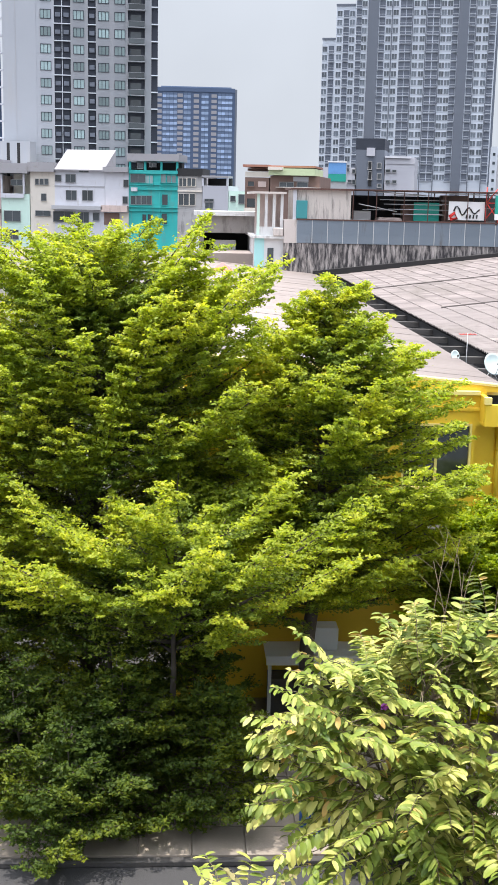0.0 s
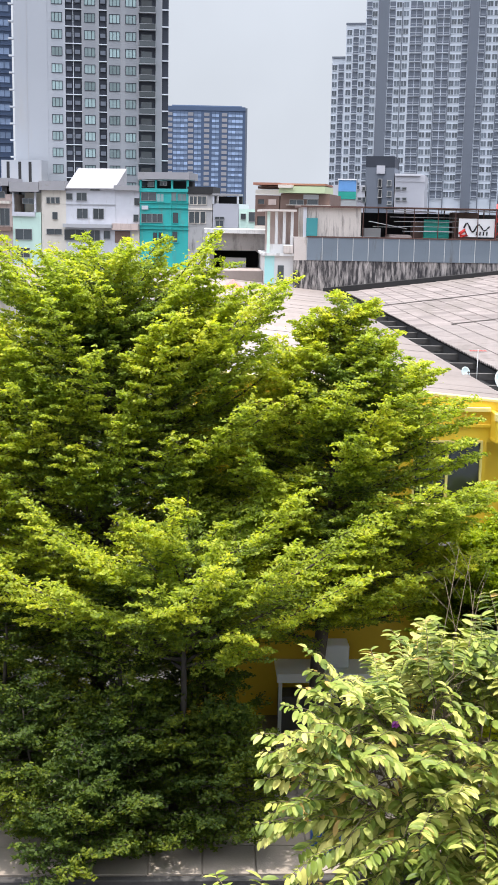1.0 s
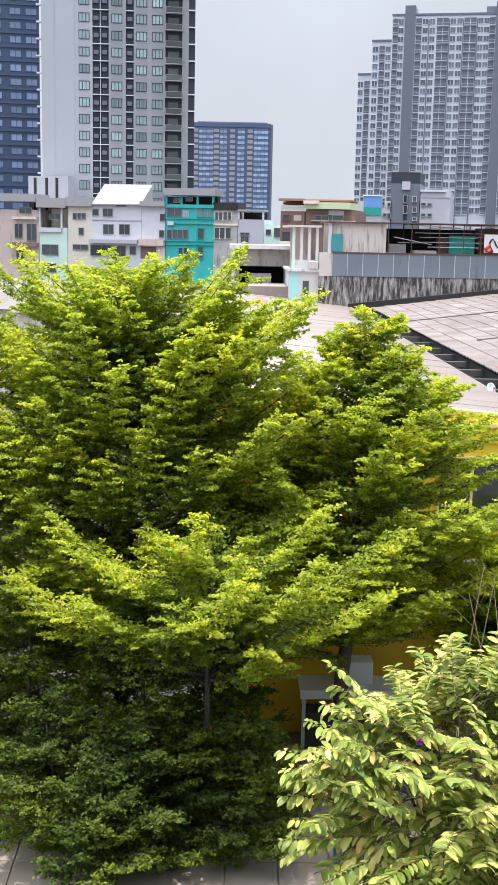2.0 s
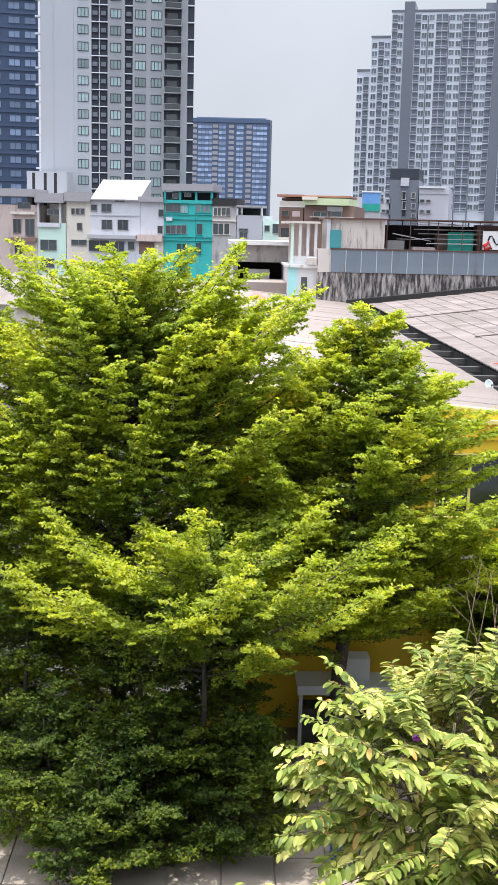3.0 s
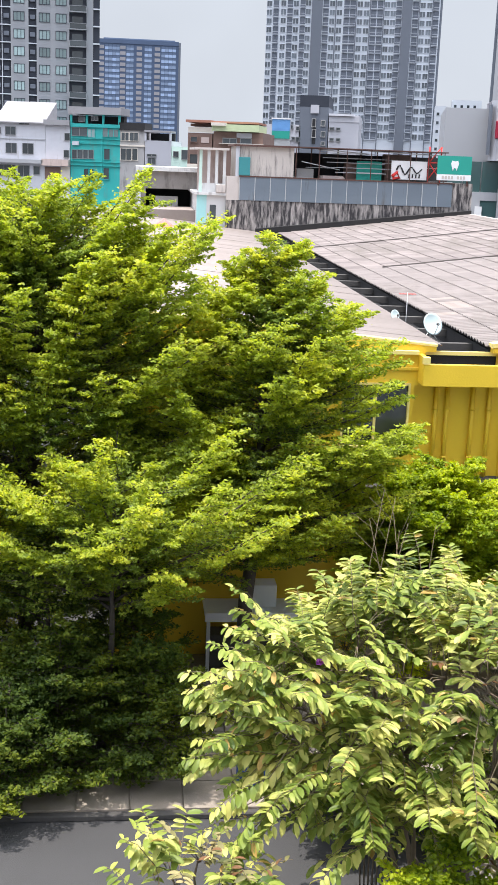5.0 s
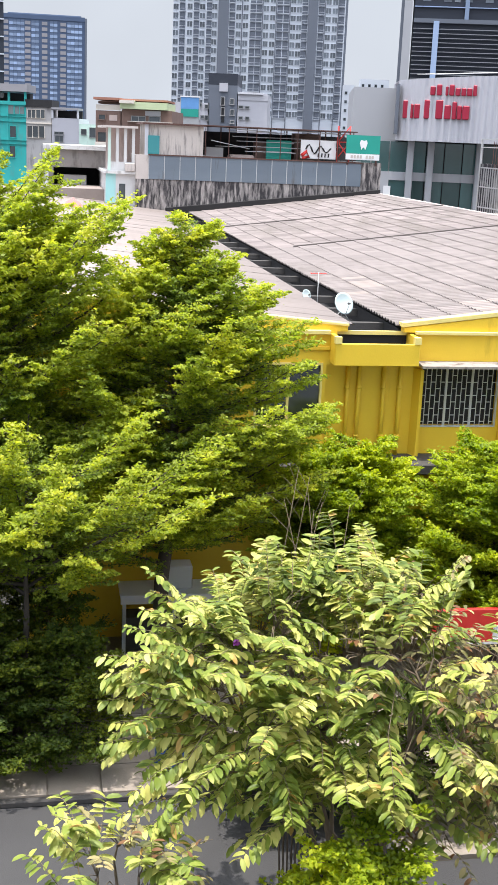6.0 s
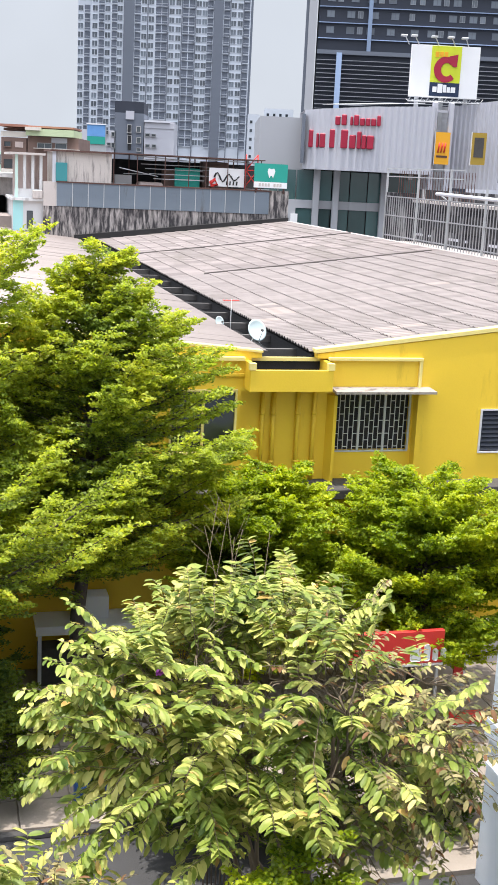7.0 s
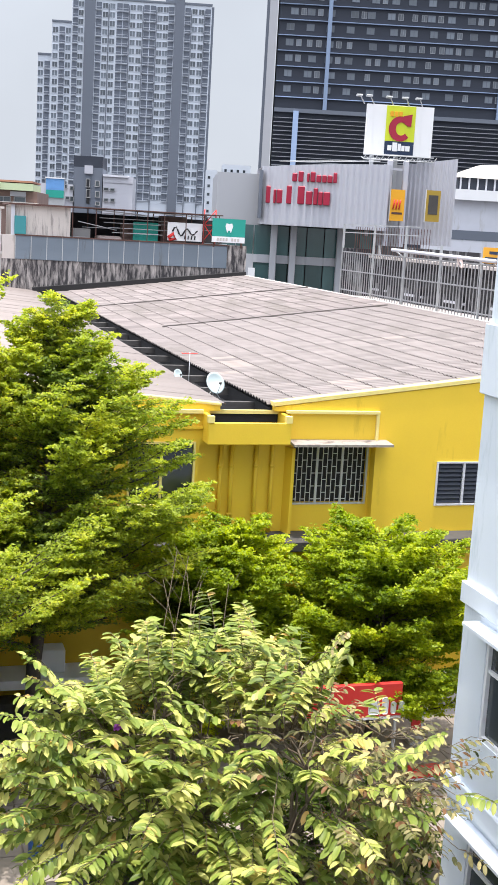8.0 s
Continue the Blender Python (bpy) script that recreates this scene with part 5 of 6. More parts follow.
h = plain_house("shophouse", -56.6, 215.0, 9.3, 16.5, 10, M_TEAL, "turquoise four-storey shophouse with a roof terrace", "house", "row of shophouses")
block("roof", (-4.79, -1, 18.58, 4.97, 6, 19.87), M_ROOFLIGHT, h, "")
block("rear_wall", (-4.20, 3, 16.54, 4.65, 5, 18.44), M_DARK, h, "")
block("pillar", (-4.66, -0.2, 16.39, -4.30, 0.2, 18.44), M_TEAL, h, "")
block("pillar", (-1.75, -0.2, 16.44, -1.38, 0.2, 18.48), M_TEAL, h, "")
block("pillar", (1.33, -0.2, 16.49, 1.70, 0.2, 18.52), M_TEAL, h, "")
block("pillar", (4.28, -0.2, 16.54, 4.65, 0.2, 18.57), M_TEAL, h, "")
far_window(h, -3.02, 17.26, -1.97, 18.07, M_GLASS, M_FRAME)
far_window(h, -0.70, 17.58, 0.47, 18.22, M_GLASS, M_FRAME)
block("parapet", (-4.65, -0.4, 16.32, 4.65, -0.1, 16.94), M_TEAL, h, "")
far_window(h, -4.30, 14.78, -1.54, 16.17, M_GLASS, M_FRAME)
far_window(h, -1.37, 14.58, -0.08, 16.00, M_GLASSPALE, M_TEAL)
far_window(h, 1.36, 14.74, 2.36, 16.27, M_GLASSPALE, M_TEAL)
far_window(h, 2.58, 14.77, 4.27, 16.07, M_GLASSPALE, M_TEAL)
far_window(h, -4.27, 10.74, -3.44, 12.23, M_GLASS, M_FRAME)
far_window(h, -3.21, 10.76, -2.38, 12.25, M_GLASS, M_FRAME)
far_window(h, -2.16, 10.78, -1.38, 12.27, M_GLASS, M_FRAME)
far_window(h, -1.16, 10.80, -0.33, 12.29, M_GLASS, M_FRAME)
far_window(h, 1.69, 10.70, 2.76, 12.62, M_GLASS, M_TEAL)
far_window(h, -2.07, 7.26, -1.29, 8.92, M_GLASS, M_TEAL)
far_window(h, -1.02, 7.28, -0.24, 8.95, M_GLASS, M_TEAL)
far_window(h, 1.61, 7.19, 2.63, 9.17, M_GLASS, M_TEAL)
block("string_course", (-4.64, -0.35, 14.29, 4.68, 0, 14.39), M_TEAL, h, "")
block("string_course", (-4.63, -0.35, 13.40, 4.69, 0, 13.50), M_TEAL, h, "")
block("string_course", (-4.61, -0.35, 10.19, 4.74, 0, 10.26), M_TEAL, h, "")
block("string_course", (-4.61, -0.35, 9.52, 4.75, 0, 9.59), M_TEAL, h, "")
block("air_conditioner", (-4.16, -0.5, 13.09, -2.99, -0.05, 13.79), M_WHITE, h, "")
block("downpipe", (1.07, -0.15, 7.05, 1.40, 0, 16.26), M_TEAL, h, "")

h = plain_house("shophouse", -49.7, 215.0, 4.6, 16.2, 10, M_GREYWALL, "grey shophouse with wide dark windows", "house", "row of shophouses")
block("parapet", (-2.43, -0.3, 16.07, 2.41, 6, 17.36), M_DARK, h, "")
far_window(h, -2.00, 14.21, -0.66, 15.61, M_GLASS, M_CREAMWALL)
far_window(h, -0.45, 14.24, 1.07, 15.64, M_GLASS, M_CREAMWALL)
far_window(h, -2.08, 10.79, -0.14, 12.80, M_GLASS, M_CREAMWALL)
far_window(h, 0.06, 10.82, 1.01, 12.84, M_GLASS, M_CREAMWALL)
block("string_course", (-2.26, -0.3, 13.22, 2.35, 0, 13.51), M_CREAMWALL, h, "")

h = plain_house("shophouse", -44.9, 215.0, 4.9, 14.4, 10, M_STORE, "white shophouse with plants on its terrace", "house", "row of shophouses")
block("roof", (-2.49, -0.5, 15.83, 2.42, 4, 16.18), M_ROOFLIGHT, h, "")
block("rear_wall", (-2.02, 3, 14.41, 2.45, 4, 15.75), M_DARK, h, "")
block("pillar", (-2.48, -0.2, 14.32, -2.17, 0.2, 15.74), M_WHITE, h, "")
block("pillar", (2.08, -0.2, 14.41, 2.40, 0.2, 15.82), M_WHITE, h, "")
far_window(h, -1.95, 11.61, -0.34, 11.96, M_GLASS, M_FRAME)
far_window(h, -1.82, 10.28, -0.43, 11.30, M_GLASS, M_FRAME)

h = plain_house("shophouse", -40.4, 215.0, 4.1, 13.5, 10, M_MINT, "pale blue-green low shophouse", "house", "row of shophouses")
far_window(h, -1.62, 11.69, -0.75, 12.61, M_GLASS, M_FRAME)
far_window(h, -0.10, 11.29, 0.96, 12.91, M_GLASS, M_FRAME)

h = plain_house("brick_house", -20.4, 118.0, 2.5, 14.2, 10, M_BROWN, "brown brick house with a rusty roof", "house", "")
block("roof", (-1.37, -0.6, 15.20, 1.24, 5, 15.43), M_RUSTROOF, h, "")
block("upper_wall", (-1.17, 1, 14.87, 1.25, 4, 15.10), M_BROWN, h, "")
block("rail", (-1.20, -0.1, 14.25, 1.26, 0, 14.75), M_CREAMWALL, h, "")
far_window(h, -0.91, 13.34, -0.29, 13.79, M_GLASS, M_BROWN)
block("panel", (0.13, -0.1, 13.27, 0.91, 0, 13.81), M_PINKWALL, h, "")
far_window(h, -0.97, 11.24, 0.86, 12.13, M_GLASS, M_BROWN)
block("ledge", (-1.09, -1, 10.69, 0.97, 0, 11.20), M_CREAMWALL, h, "")

h = plain_house("green_roofed_house", -16.6, 118.0, 5.0, 14.4, 10, M_BROWN, "brick house under a faded pale green roof", "house", "")
block("roof", (-2.53, -0.8, 14.44, 2.10, 6, 15.10), M_GREENROOF, h, "faded pale green sheet roof")
block("roof_edge", (-2.60, -0.4, 15.20, 2.07, 6, 15.38), M_RUSTROOF, h, "")
block("small_roof", (-2.54, -1.2, 14.93, -1.11, 0, 15.23), M_CREAMWALL, h, "")
far_window(h, -1.46, 13.34, -0.16, 13.75, M_GLASS, M_FRAME)
far_window(h, 0.28, 13.37, 1.29, 13.79, M_GLASS, M_FRAME)
block("balcony", (-1.82, -0.6, 13.25, 2.61, 0, 13.31), M_CREAMWALL, h, "")
block("white_patch", (-0.15, -0.1, 13.88, 1.37, 0, 14.33), M_STORE, h, "")

h = plain_house("grey_block", -12.3, 157.0, 3.8, 18.7, 10, M_TOWERMID, "grey rendered block with a dark top storey", "house", "")
block("top_storey", (-1.89, 0, 18.69, 1.85, 9, 20.13), M_TOWERDARK, h, "")
block("white_panel", (-0.45, -0.3, 17.90, 0.62, 0, 18.94), M_STORE, h, "")
far_window(h, -0.18, 16.24, 0.23, 17.19, M_GLASS, M_GREYWALL)
far_window(h, -0.12, 14.92, 0.29, 15.87, M_GLASS, M_GREYWALL)
far_window(h, 1.00, 16.38, 1.45, 17.01, M_GLASS, M_GREYWALL)
far_window(h, 1.06, 15.02, 1.51, 15.66, M_GLASS, M_GREYWALL)
far_window(h, 1.12, 13.99, 1.55, 14.34, M_GLASS, M_GREYWALL)
block("stair_slit", (-0.12, -0.1, 14.08, 0.30, 0, 17.07), M_DARK, h, "")

h = plain_house("white_block", -8.4, 157.0, 3.9, 17.8, 10, M_STORE, "white low-rise block with a slanting roof", "house", "")
block("roof", (-1.94, -0.4, 17.67, 1.33, 6, 17.93), M_WHITE, h, "")
block("wall_top", (-1.92, -0.1, 16.93, 1.97, 0, 17.62), M_STORE, h, "")
far_window(h, -1.76, 15.92, -1.26, 16.20, M_GLASS, M_FRAME)
far_window(h, -0.91, 15.91, -0.48, 16.16, M_GLASS, M_FRAME)
far_window(h, -1.70, 14.56, -1.25, 14.84, M_GLASS, M_FRAME)
far_window(h, -0.85, 14.53, -0.42, 14.85, M_GLASS, M_FRAME)

h = plain_house("pale_block", -16.3, 157.0, 4.6, 16.4, 10, M_STORE, "pale grey block behind the billboard", "house", "")
far_window(h, 0.89, 15.90, 1.30, 16.30, M_GLASS, M_FRAME)
far_window(h, 1.78, 15.72, 2.12, 16.15, M_GLASS, M_FRAME)
far_window(h, 1.83, 14.28, 2.17, 14.81, M_GLASS, M_FRAME)
far_window(h, 1.24, 14.51, 1.62, 14.80, M_GLASS, M_FRAME)
block("lower_wall", (-2.42, -0.4, 13.88, 1.03, 0, 14.44), M_PINKWALL, h, "")

h = thing("billboard", pose(-15.8, 150, 0), "blue and green landscape billboard on a frame", "billboard")
block("sky_half", (-1.10, 0, 15.41, 1.10, 0.2, 16.80), M_BILLBLUE, h, "blue printed half")
block("land_half", (-1.10, 0, 14.48, 1.10, 0.2, 15.40), M_SIGNGREEN, h, "green printed half")
block("frame", (-1.20, 0.2, 0, 1.20, 0.5, 16.90), M_STEEL, h)
block("top_bar", (-1.20, -0.1, 16.80, 1.20, 0.2, 16.95), M_SIGNWHITE, h)


# ---- trees ----
def leaf_quads(rng, pos, tilt, length, width):
    """Small blades, a diamond each, mostly lying flat, at the places given."""
    n = len(pos)
    az = rng.uniform(0, 2 * np.pi, n)
    nrm = np.stack([rng.normal(0, tilt, n), rng.normal(0, tilt, n), np.ones(n)], 1)
    nrm /= np.linalg.norm(nrm, axis=1)[:, None]
    d = np.stack([np.cos(az), np.sin(az), np.zeros(n)], 1)
    d -= nrm * (d * nrm).sum(1)[:, None]
    d /= np.linalg.norm(d, axis=1)[:, None]
    s = np.cross(nrm, d)
    k = rng.uniform(0.7, 1.3, n)[:, None]
    a = pos + d * length * k / 2
    c = pos - d * length * k / 2
    b = pos + s * width * k / 2 + d * length * 0.12
    e = pos - s * width * k / 2 + d * length * 0.12
    return np.stack([a, b, c, e], 1).reshape(-1, 3)


def quad_mesh(name, verts, mat, k=4):
    """Loose blades of k corners each as one mesh."""
    me = bpy.data.meshes.new(name)
    n = len(verts) // k
    me.vertices.add(len(verts))
    me.vertices.foreach_set("co", np.asarray(verts, dtype=np.float32).ravel())
    me.loops.add(k * n)
    me.loops.foreach_set("vertex_index", np.arange(k * n, dtype=np.int32))
    me.polygons.add(n)
    me.polygons.foreach_set("loop_start", np.arange(0, k * n, k, dtype=np.int32))
    me.materials.append(mat)
    me.update()
    me.validate()
    return me


def layered_tree(name, at, height, first, reach, tiers, per_tier, leaves, label, seed, mat, lean=(0, 0), blade=0.088, droop=0.0, dens=1.0, group="", rise_to=(0.16, 0.46), top_more=0, deep=1.0):
    """A tree whose limbs spread in flat tiers; small leaves on side twigs. reach(h) gives the spread at the height share h."""
    rng = np.random.default_rng(seed)
    tree = thing(name, pose(*at), label, "tree", group)
    trunk = [(lean[0] * (z / height) ** 1.5 + 0.08 * math.sin(z * 1.3 + seed), lean[1] * (z / height) ** 1.5 + 0.08 * math.cos(z * 1.1), z)
             for z in np.linspace(0, height * 0.93, 12)]
    part("trunk", tubes("trunk", [(trunk, 0.02 * height, 0.012)], M_BARK, 8), tree)
    limbs, twigs, pts, inner = [], [], [], []
    azim = rng.uniform(0, 6.28)
    for i in range(tiers):
        h = (i + rng.uniform(0.1, 0.9)) / tiers
        for _ in range(per_tier + int(top_more * h)):
            z = first + (height * 0.97 - first) * h + rng.normal(0, 0.26)
            azim += 2.4 + rng.normal(0, 0.25)
            length = reach(h) * rng.uniform(0.74, 1.08)
            if length < 0.15:
                continue
            k = min(max(z / height, 0), 1)
            x0, y0 = lean[0] * k ** 1.5, lean[1] * k ** 1.5
            rise = rng.uniform(*rise_to) * (0.55 + 0.6 * h) - droop * (1 - h)
            bend = rng.normal(0, 0.22)
            def along(s):
                a = azim + bend * s
                return np.array([x0 + math.cos(a) * length * s, y0 + math.sin(a) * length * s * deep, z + length * (rise * s + 0.20 * s * s) + 0.05 * math.sin(9 * s + azim)])
            limbs.append(([along(s) for s in np.linspace(0, 1, 7)], 0.010 + 0.010 * length, 0.005))
            step = 0.15 / length
            s = 0.12
            side = 1
            while s < 1.0:
                p = along(s)
                a = azim + bend * s + side * rng.uniform(0.40, 0.98)
                side = -side
                tl = (0.25 + 0.31 * length * (1.06 - s) ** 0.8) * rng.uniform(0.65, 1.25)
                up = rng.normal(0.13, 0.07) + 0.35 * max(rise, 0)
                q = p + np.array([math.cos(a), math.sin(a), up]) * tl
                twigs.append(([p, q], 0.007, 0.003))
                n = int(leaves * dens * tl * (1.75 if h > 0.72 else (1.45 if s > 0.5 else 0.6) * (0.85 if h < 0.3 else 1.0)))
                u = rng.uniform(0.05, 1.05, n)[:, None]
                spread = 0.10 * (1.15 - u)
                off = rng.normal(0, 1, (n, 3)) * np.array([1, 1, 0.30]) * (spread + 0.015)
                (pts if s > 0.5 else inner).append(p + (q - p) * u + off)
                s += step * rng.uniform(0.7, 1.3)
            n = int(leaves * 0.45 * length)
            sleeve = np.array([along(q) for q in rng.uniform(0.12, 1.0, n)]).reshape(-1, 3)
            pts.append(sleeve + rng.normal(0, 0.055, (n, 3)))
            n = int(leaves * dens * 0.5)
            u = rng.uniform(0.75, 1.06, n)[:, None]
            e0, e1 = along(0.8), along(1.0)
            pts.append(e0 + (e1 - e0) * ((u - 0.75) / 0.25) + rng.normal(0, 0.04, (n, 3)))
    pos = np.concatenate(pts)
    for path in limbs:
        part("limb", tubes("limb", [path], M_BARK, 5), tree)
    part("twig_mass", tubes("twig_mass", twigs, M_BARK, 3), tree, kind="stuff")
    part("crown", quad_mesh("crown", leaf_quads(rng, pos, 0.75, blade, blade * 0.52), mat), tree, kind="stuff")
    # leaves near the trunk take the darker copy, painting the crown's inner shade
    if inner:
        part("inner_crown", quad_mesh("inner_crown", leaf_quads(rng, np.concatenate(inner), 0.6, blade * 1.3, blade * 0.8).reshape(-1, 4, 3)[:, [0, 1, 3]].reshape(-1, 3), M_LEAF_SHADED if mat is M_LEAF_SMALL else mat, 3), tree, kind="stuff")
    return tree


def blade_data(length, width, droop):
    """A leaf: a pointed oblong folded along its midrib and bending down; base at the origin, tip along x."""
    rows = [(0.0, 0.03), (0.18, 0.74), (0.48, 1.0), (0.80, 0.82), (1.0, 0.06)]
    verts = []
    for s, w in rows:
        x, z = length * s, -droop * length * s * s
        verts += [(x, -width * w / 2, z + width * w * 0.16), (x, 0, z), (x, width * w / 2, z + width * w * 0.16)]
    faces = []
    for i in range(len(rows) - 1):
        a = 3 * i
        faces += [(a, a + 1, a + 4, a + 3), (a + 1, a + 2, a + 5, a + 4)]
    return verts, faces


def broad_tree(name, at, stems, centre, radii, twig_count, label, seed, dry_from, single, low=-1.0, top_bias=0.3, bare_x=99.0):
    """A small tree with feathery twigs of broad leaves set in two rows; leaves on the dry side are browned."""
    rng = random.Random(seed)
    tree = thing(name, pose(*at), label, "tree")
    boughs = []
    for k in range(stems):
        a = 6.28 * k / stems + rng.uniform(-0.4, 0.4)
        out = rng.uniform(0.25, 0.7)
        tip = Vector((centre[0] + math.cos(a) * radii[0] * out, centre[1] + math.sin(a) * radii[1] * out, centre[2] + radii[2] * rng.uniform(0.0, 0.75)))
        foot = Vector((0.12 * math.cos(a), 0.12 * math.sin(a), 0))
        pts = [foot + (tip - foot) * s + Vector((0, 0, 0.5 * math.sin(math.pi * s))) + Vector((rng.gauss(0, 0.05), rng.gauss(0, 0.05), 0)) * (1 if 0 < s < 1 else 0) for s in np.linspace(0, 1, 9)]
        boughs.append(pts)
        part("stem", tubes("stem", [(pts, 0.055, 0.012)], M_TWIG, 6), tree)
    nodes = [q for b in boughs for q in b[3:]]
    for _ in range(stems * 9):
        d = Vector((rng.gauss(0, 1), rng.gauss(0, 1), rng.gauss(0.2, 1))).normalized() * rng.uniform(0.45, 0.8)
        p = Vector((d.x * radii[0], d.y * radii[1], d.z * radii[2])) + Vector(centre)
        if p.z < 0.9:
            continue
        start = min((q for b in boughs for q in b[3:]), key=lambda q: (q - p).length)
        if (p - start).length < 0.3:
            continue
        pts = [start + (p - start) * s + Vector((rng.gauss(0, 0.07), rng.gauss(0, 0.07), 0.18 * math.sin(math.pi * s))) * (1 if 0 < s < 1 else 0) for s in (0, 0.25, 0.5, 0.75, 1.0)]
        nodes += pts[1:]
        part("branch", tubes("branch", [(pts, 0.018, 0.007)], M_TWIG, 5), tree)
    base_v, base_f = blade_data(1.0, 0.41, 0.30)
    green_me = data_mesh("leaf", base_v, base_f, M_LEAF_BIG, True)
    dry_me = data_mesh("leaf", base_v, base_f, M_LEAF_DRY, True)
    twigs, mats = [], []
    rest = {0: ([], []), 1: ([], [])}
    placed = []
    for _ in range(twig_count):
        while True:
            d = Vector((rng.gauss(0, 1), rng.gauss(0, 1), rng.gauss(top_bias, 1))).normalized()
            r = rng.uniform(0.4, 1.0) ** 0.6 * rng.choice((0.85, 1.0, 1.0, 1.12))
            p = Vector((d.x * radii[0], d.y * radii[1], d.z * radii[2])) * r + Vector(centre)
            if d.z > low and d.y < 0.75 and not (p.x > bare_x and p.z > 5.15):
                break
        dry = p.x > dry_from + rng.gauss(0, 1.0)
        if dry and rng.random() < 0.08:
            continue
        near = min(nodes, key=lambda q: (q - p).length)
        go = (p - near).normalized() if (p - near).length > 0.1 else d
        go = (go * 0.8 + d * 0.6 + Vector((rng.gauss(0, 0.35), rng.gauss(0, 0.35), 0.12 + rng.gauss(0, 0.25)))).normalized()
        length = rng.uniform(0.5, 0.95) * (0.75 if dry else 1)
        mid = near + (p - near) * 0.55 + Vector((0, 0, 0.12))
        end = p + go * length - Vector((0, 0, 0.18 * length))
        twigs.append(([near, mid, p, p + go * length * 0.55 + Vector((0, 0, 0.03)), end], 0.008, 0.003))
        n = int(length / 0.068)
        for i in range(n):
            s = (i + 0.5) / n
            q = p + go * length * s - Vector((0, 0, 0.18 * length * s * s))
            for side in (-1, 1):
                if rng.random() < (0.30 if dry else 0.06):
                    continue
                across = go.cross(Vector((0, 0, 1)))
                if across.length < 0.05:
                    across = Vector((1, 0, 0))
                across.normalize()
                aim = (across * side + go * rng.uniform(0.25, 0.75) + Vector((0, 0, rng.gauss(-0.2, 0.24)))).normalized()
                up = (Vector((0, 0, 1)) + Vector((rng.gauss(0, 0.25), rng.gauss(0, 0.25), 0)) + across * side * 0.1)
                yv = up.cross(aim).normalized()
                zv = aim.cross(yv)
                size = rng.uniform(0.135, 0.235) * (1.08 - 0.35 * abs(s - 0.45)) * (0.74 if dry else 1)
                m = Matrix.Translation(q) @ Matrix((aim, yv, zv)).transposed().to_4x4() @ Matrix.Scale(size, 4)
                placed.append((q.y, m, 1 if dry else 0))
    placed.sort(key=lambda e: e[0])
    for i, (_, m, dry) in enumerate(placed):
        if i < single:
            part("leaf", dry_me if dry else green_me, tree, m)
        else:
            v, f = rest[dry]
            k = len(v)
            v += [m @ Vector(c) for c in base_v]
            f += [tuple(k + j for j in q) for q in base_f]
    part("twig_mass", tubes("twig_mass", twigs, M_TWIG, 4), tree, kind="stuff")
    for dry in (0, 1):
        if rest[dry][0]:
            part("leaf_mass", data_mesh("leaf_mass", *rest[dry], M_LEAF_DRY if dry else M_LEAF_BIG, True), tree, None,
                 "browning half-dry leaves" if dry else "", "stuff")
    return tree
GROUP_ROW = "shade trees in front of the yellow building"
dome = lambda r, p, base=1.0: (lambda h: r * (1 - h ** p) * (base + (1 - base) * min(1.0, h * 3)) + 0.3)
spread = lambda h: (4.9 * ((1.04 - h) / 0.62) ** 0.52 if h > 0.42 else 3.3 + 1.6 * h / 0.42)
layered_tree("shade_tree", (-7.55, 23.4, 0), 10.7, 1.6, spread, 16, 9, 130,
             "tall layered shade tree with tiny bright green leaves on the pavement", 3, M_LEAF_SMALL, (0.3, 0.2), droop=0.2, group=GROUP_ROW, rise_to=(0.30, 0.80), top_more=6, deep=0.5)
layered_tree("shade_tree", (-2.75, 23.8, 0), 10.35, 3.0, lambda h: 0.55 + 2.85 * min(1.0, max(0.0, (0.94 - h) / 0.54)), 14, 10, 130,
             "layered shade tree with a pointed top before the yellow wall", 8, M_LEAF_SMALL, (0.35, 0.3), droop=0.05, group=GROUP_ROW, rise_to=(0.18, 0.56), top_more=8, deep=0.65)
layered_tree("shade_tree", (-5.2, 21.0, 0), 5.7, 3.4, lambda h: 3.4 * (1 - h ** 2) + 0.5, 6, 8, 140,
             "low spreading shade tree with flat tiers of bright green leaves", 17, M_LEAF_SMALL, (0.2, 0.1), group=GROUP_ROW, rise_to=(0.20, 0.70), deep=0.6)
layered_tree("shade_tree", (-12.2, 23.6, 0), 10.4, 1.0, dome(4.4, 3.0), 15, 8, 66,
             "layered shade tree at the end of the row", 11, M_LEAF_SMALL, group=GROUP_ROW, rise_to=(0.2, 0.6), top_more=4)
layered_tree("shade_tree", (1.1, 25.5, 0), 5.35, 1.2, dome(1.8, 3.5), 13, 10, 190,
             "low rounded shade tree below the yellow gutter box", 21, M_LEAF_BUSH, group=GROUP_ROW, top_more=4)
layered_tree("shade_tree", (4.85, 25.2, 0), 5.3, 1.3, dome(2.15, 3.5), 14, 10, 190,
             "low rounded shade tree under the grilled window", 23, M_LEAF_BUSH, group=GROUP_ROW, top_more=4)
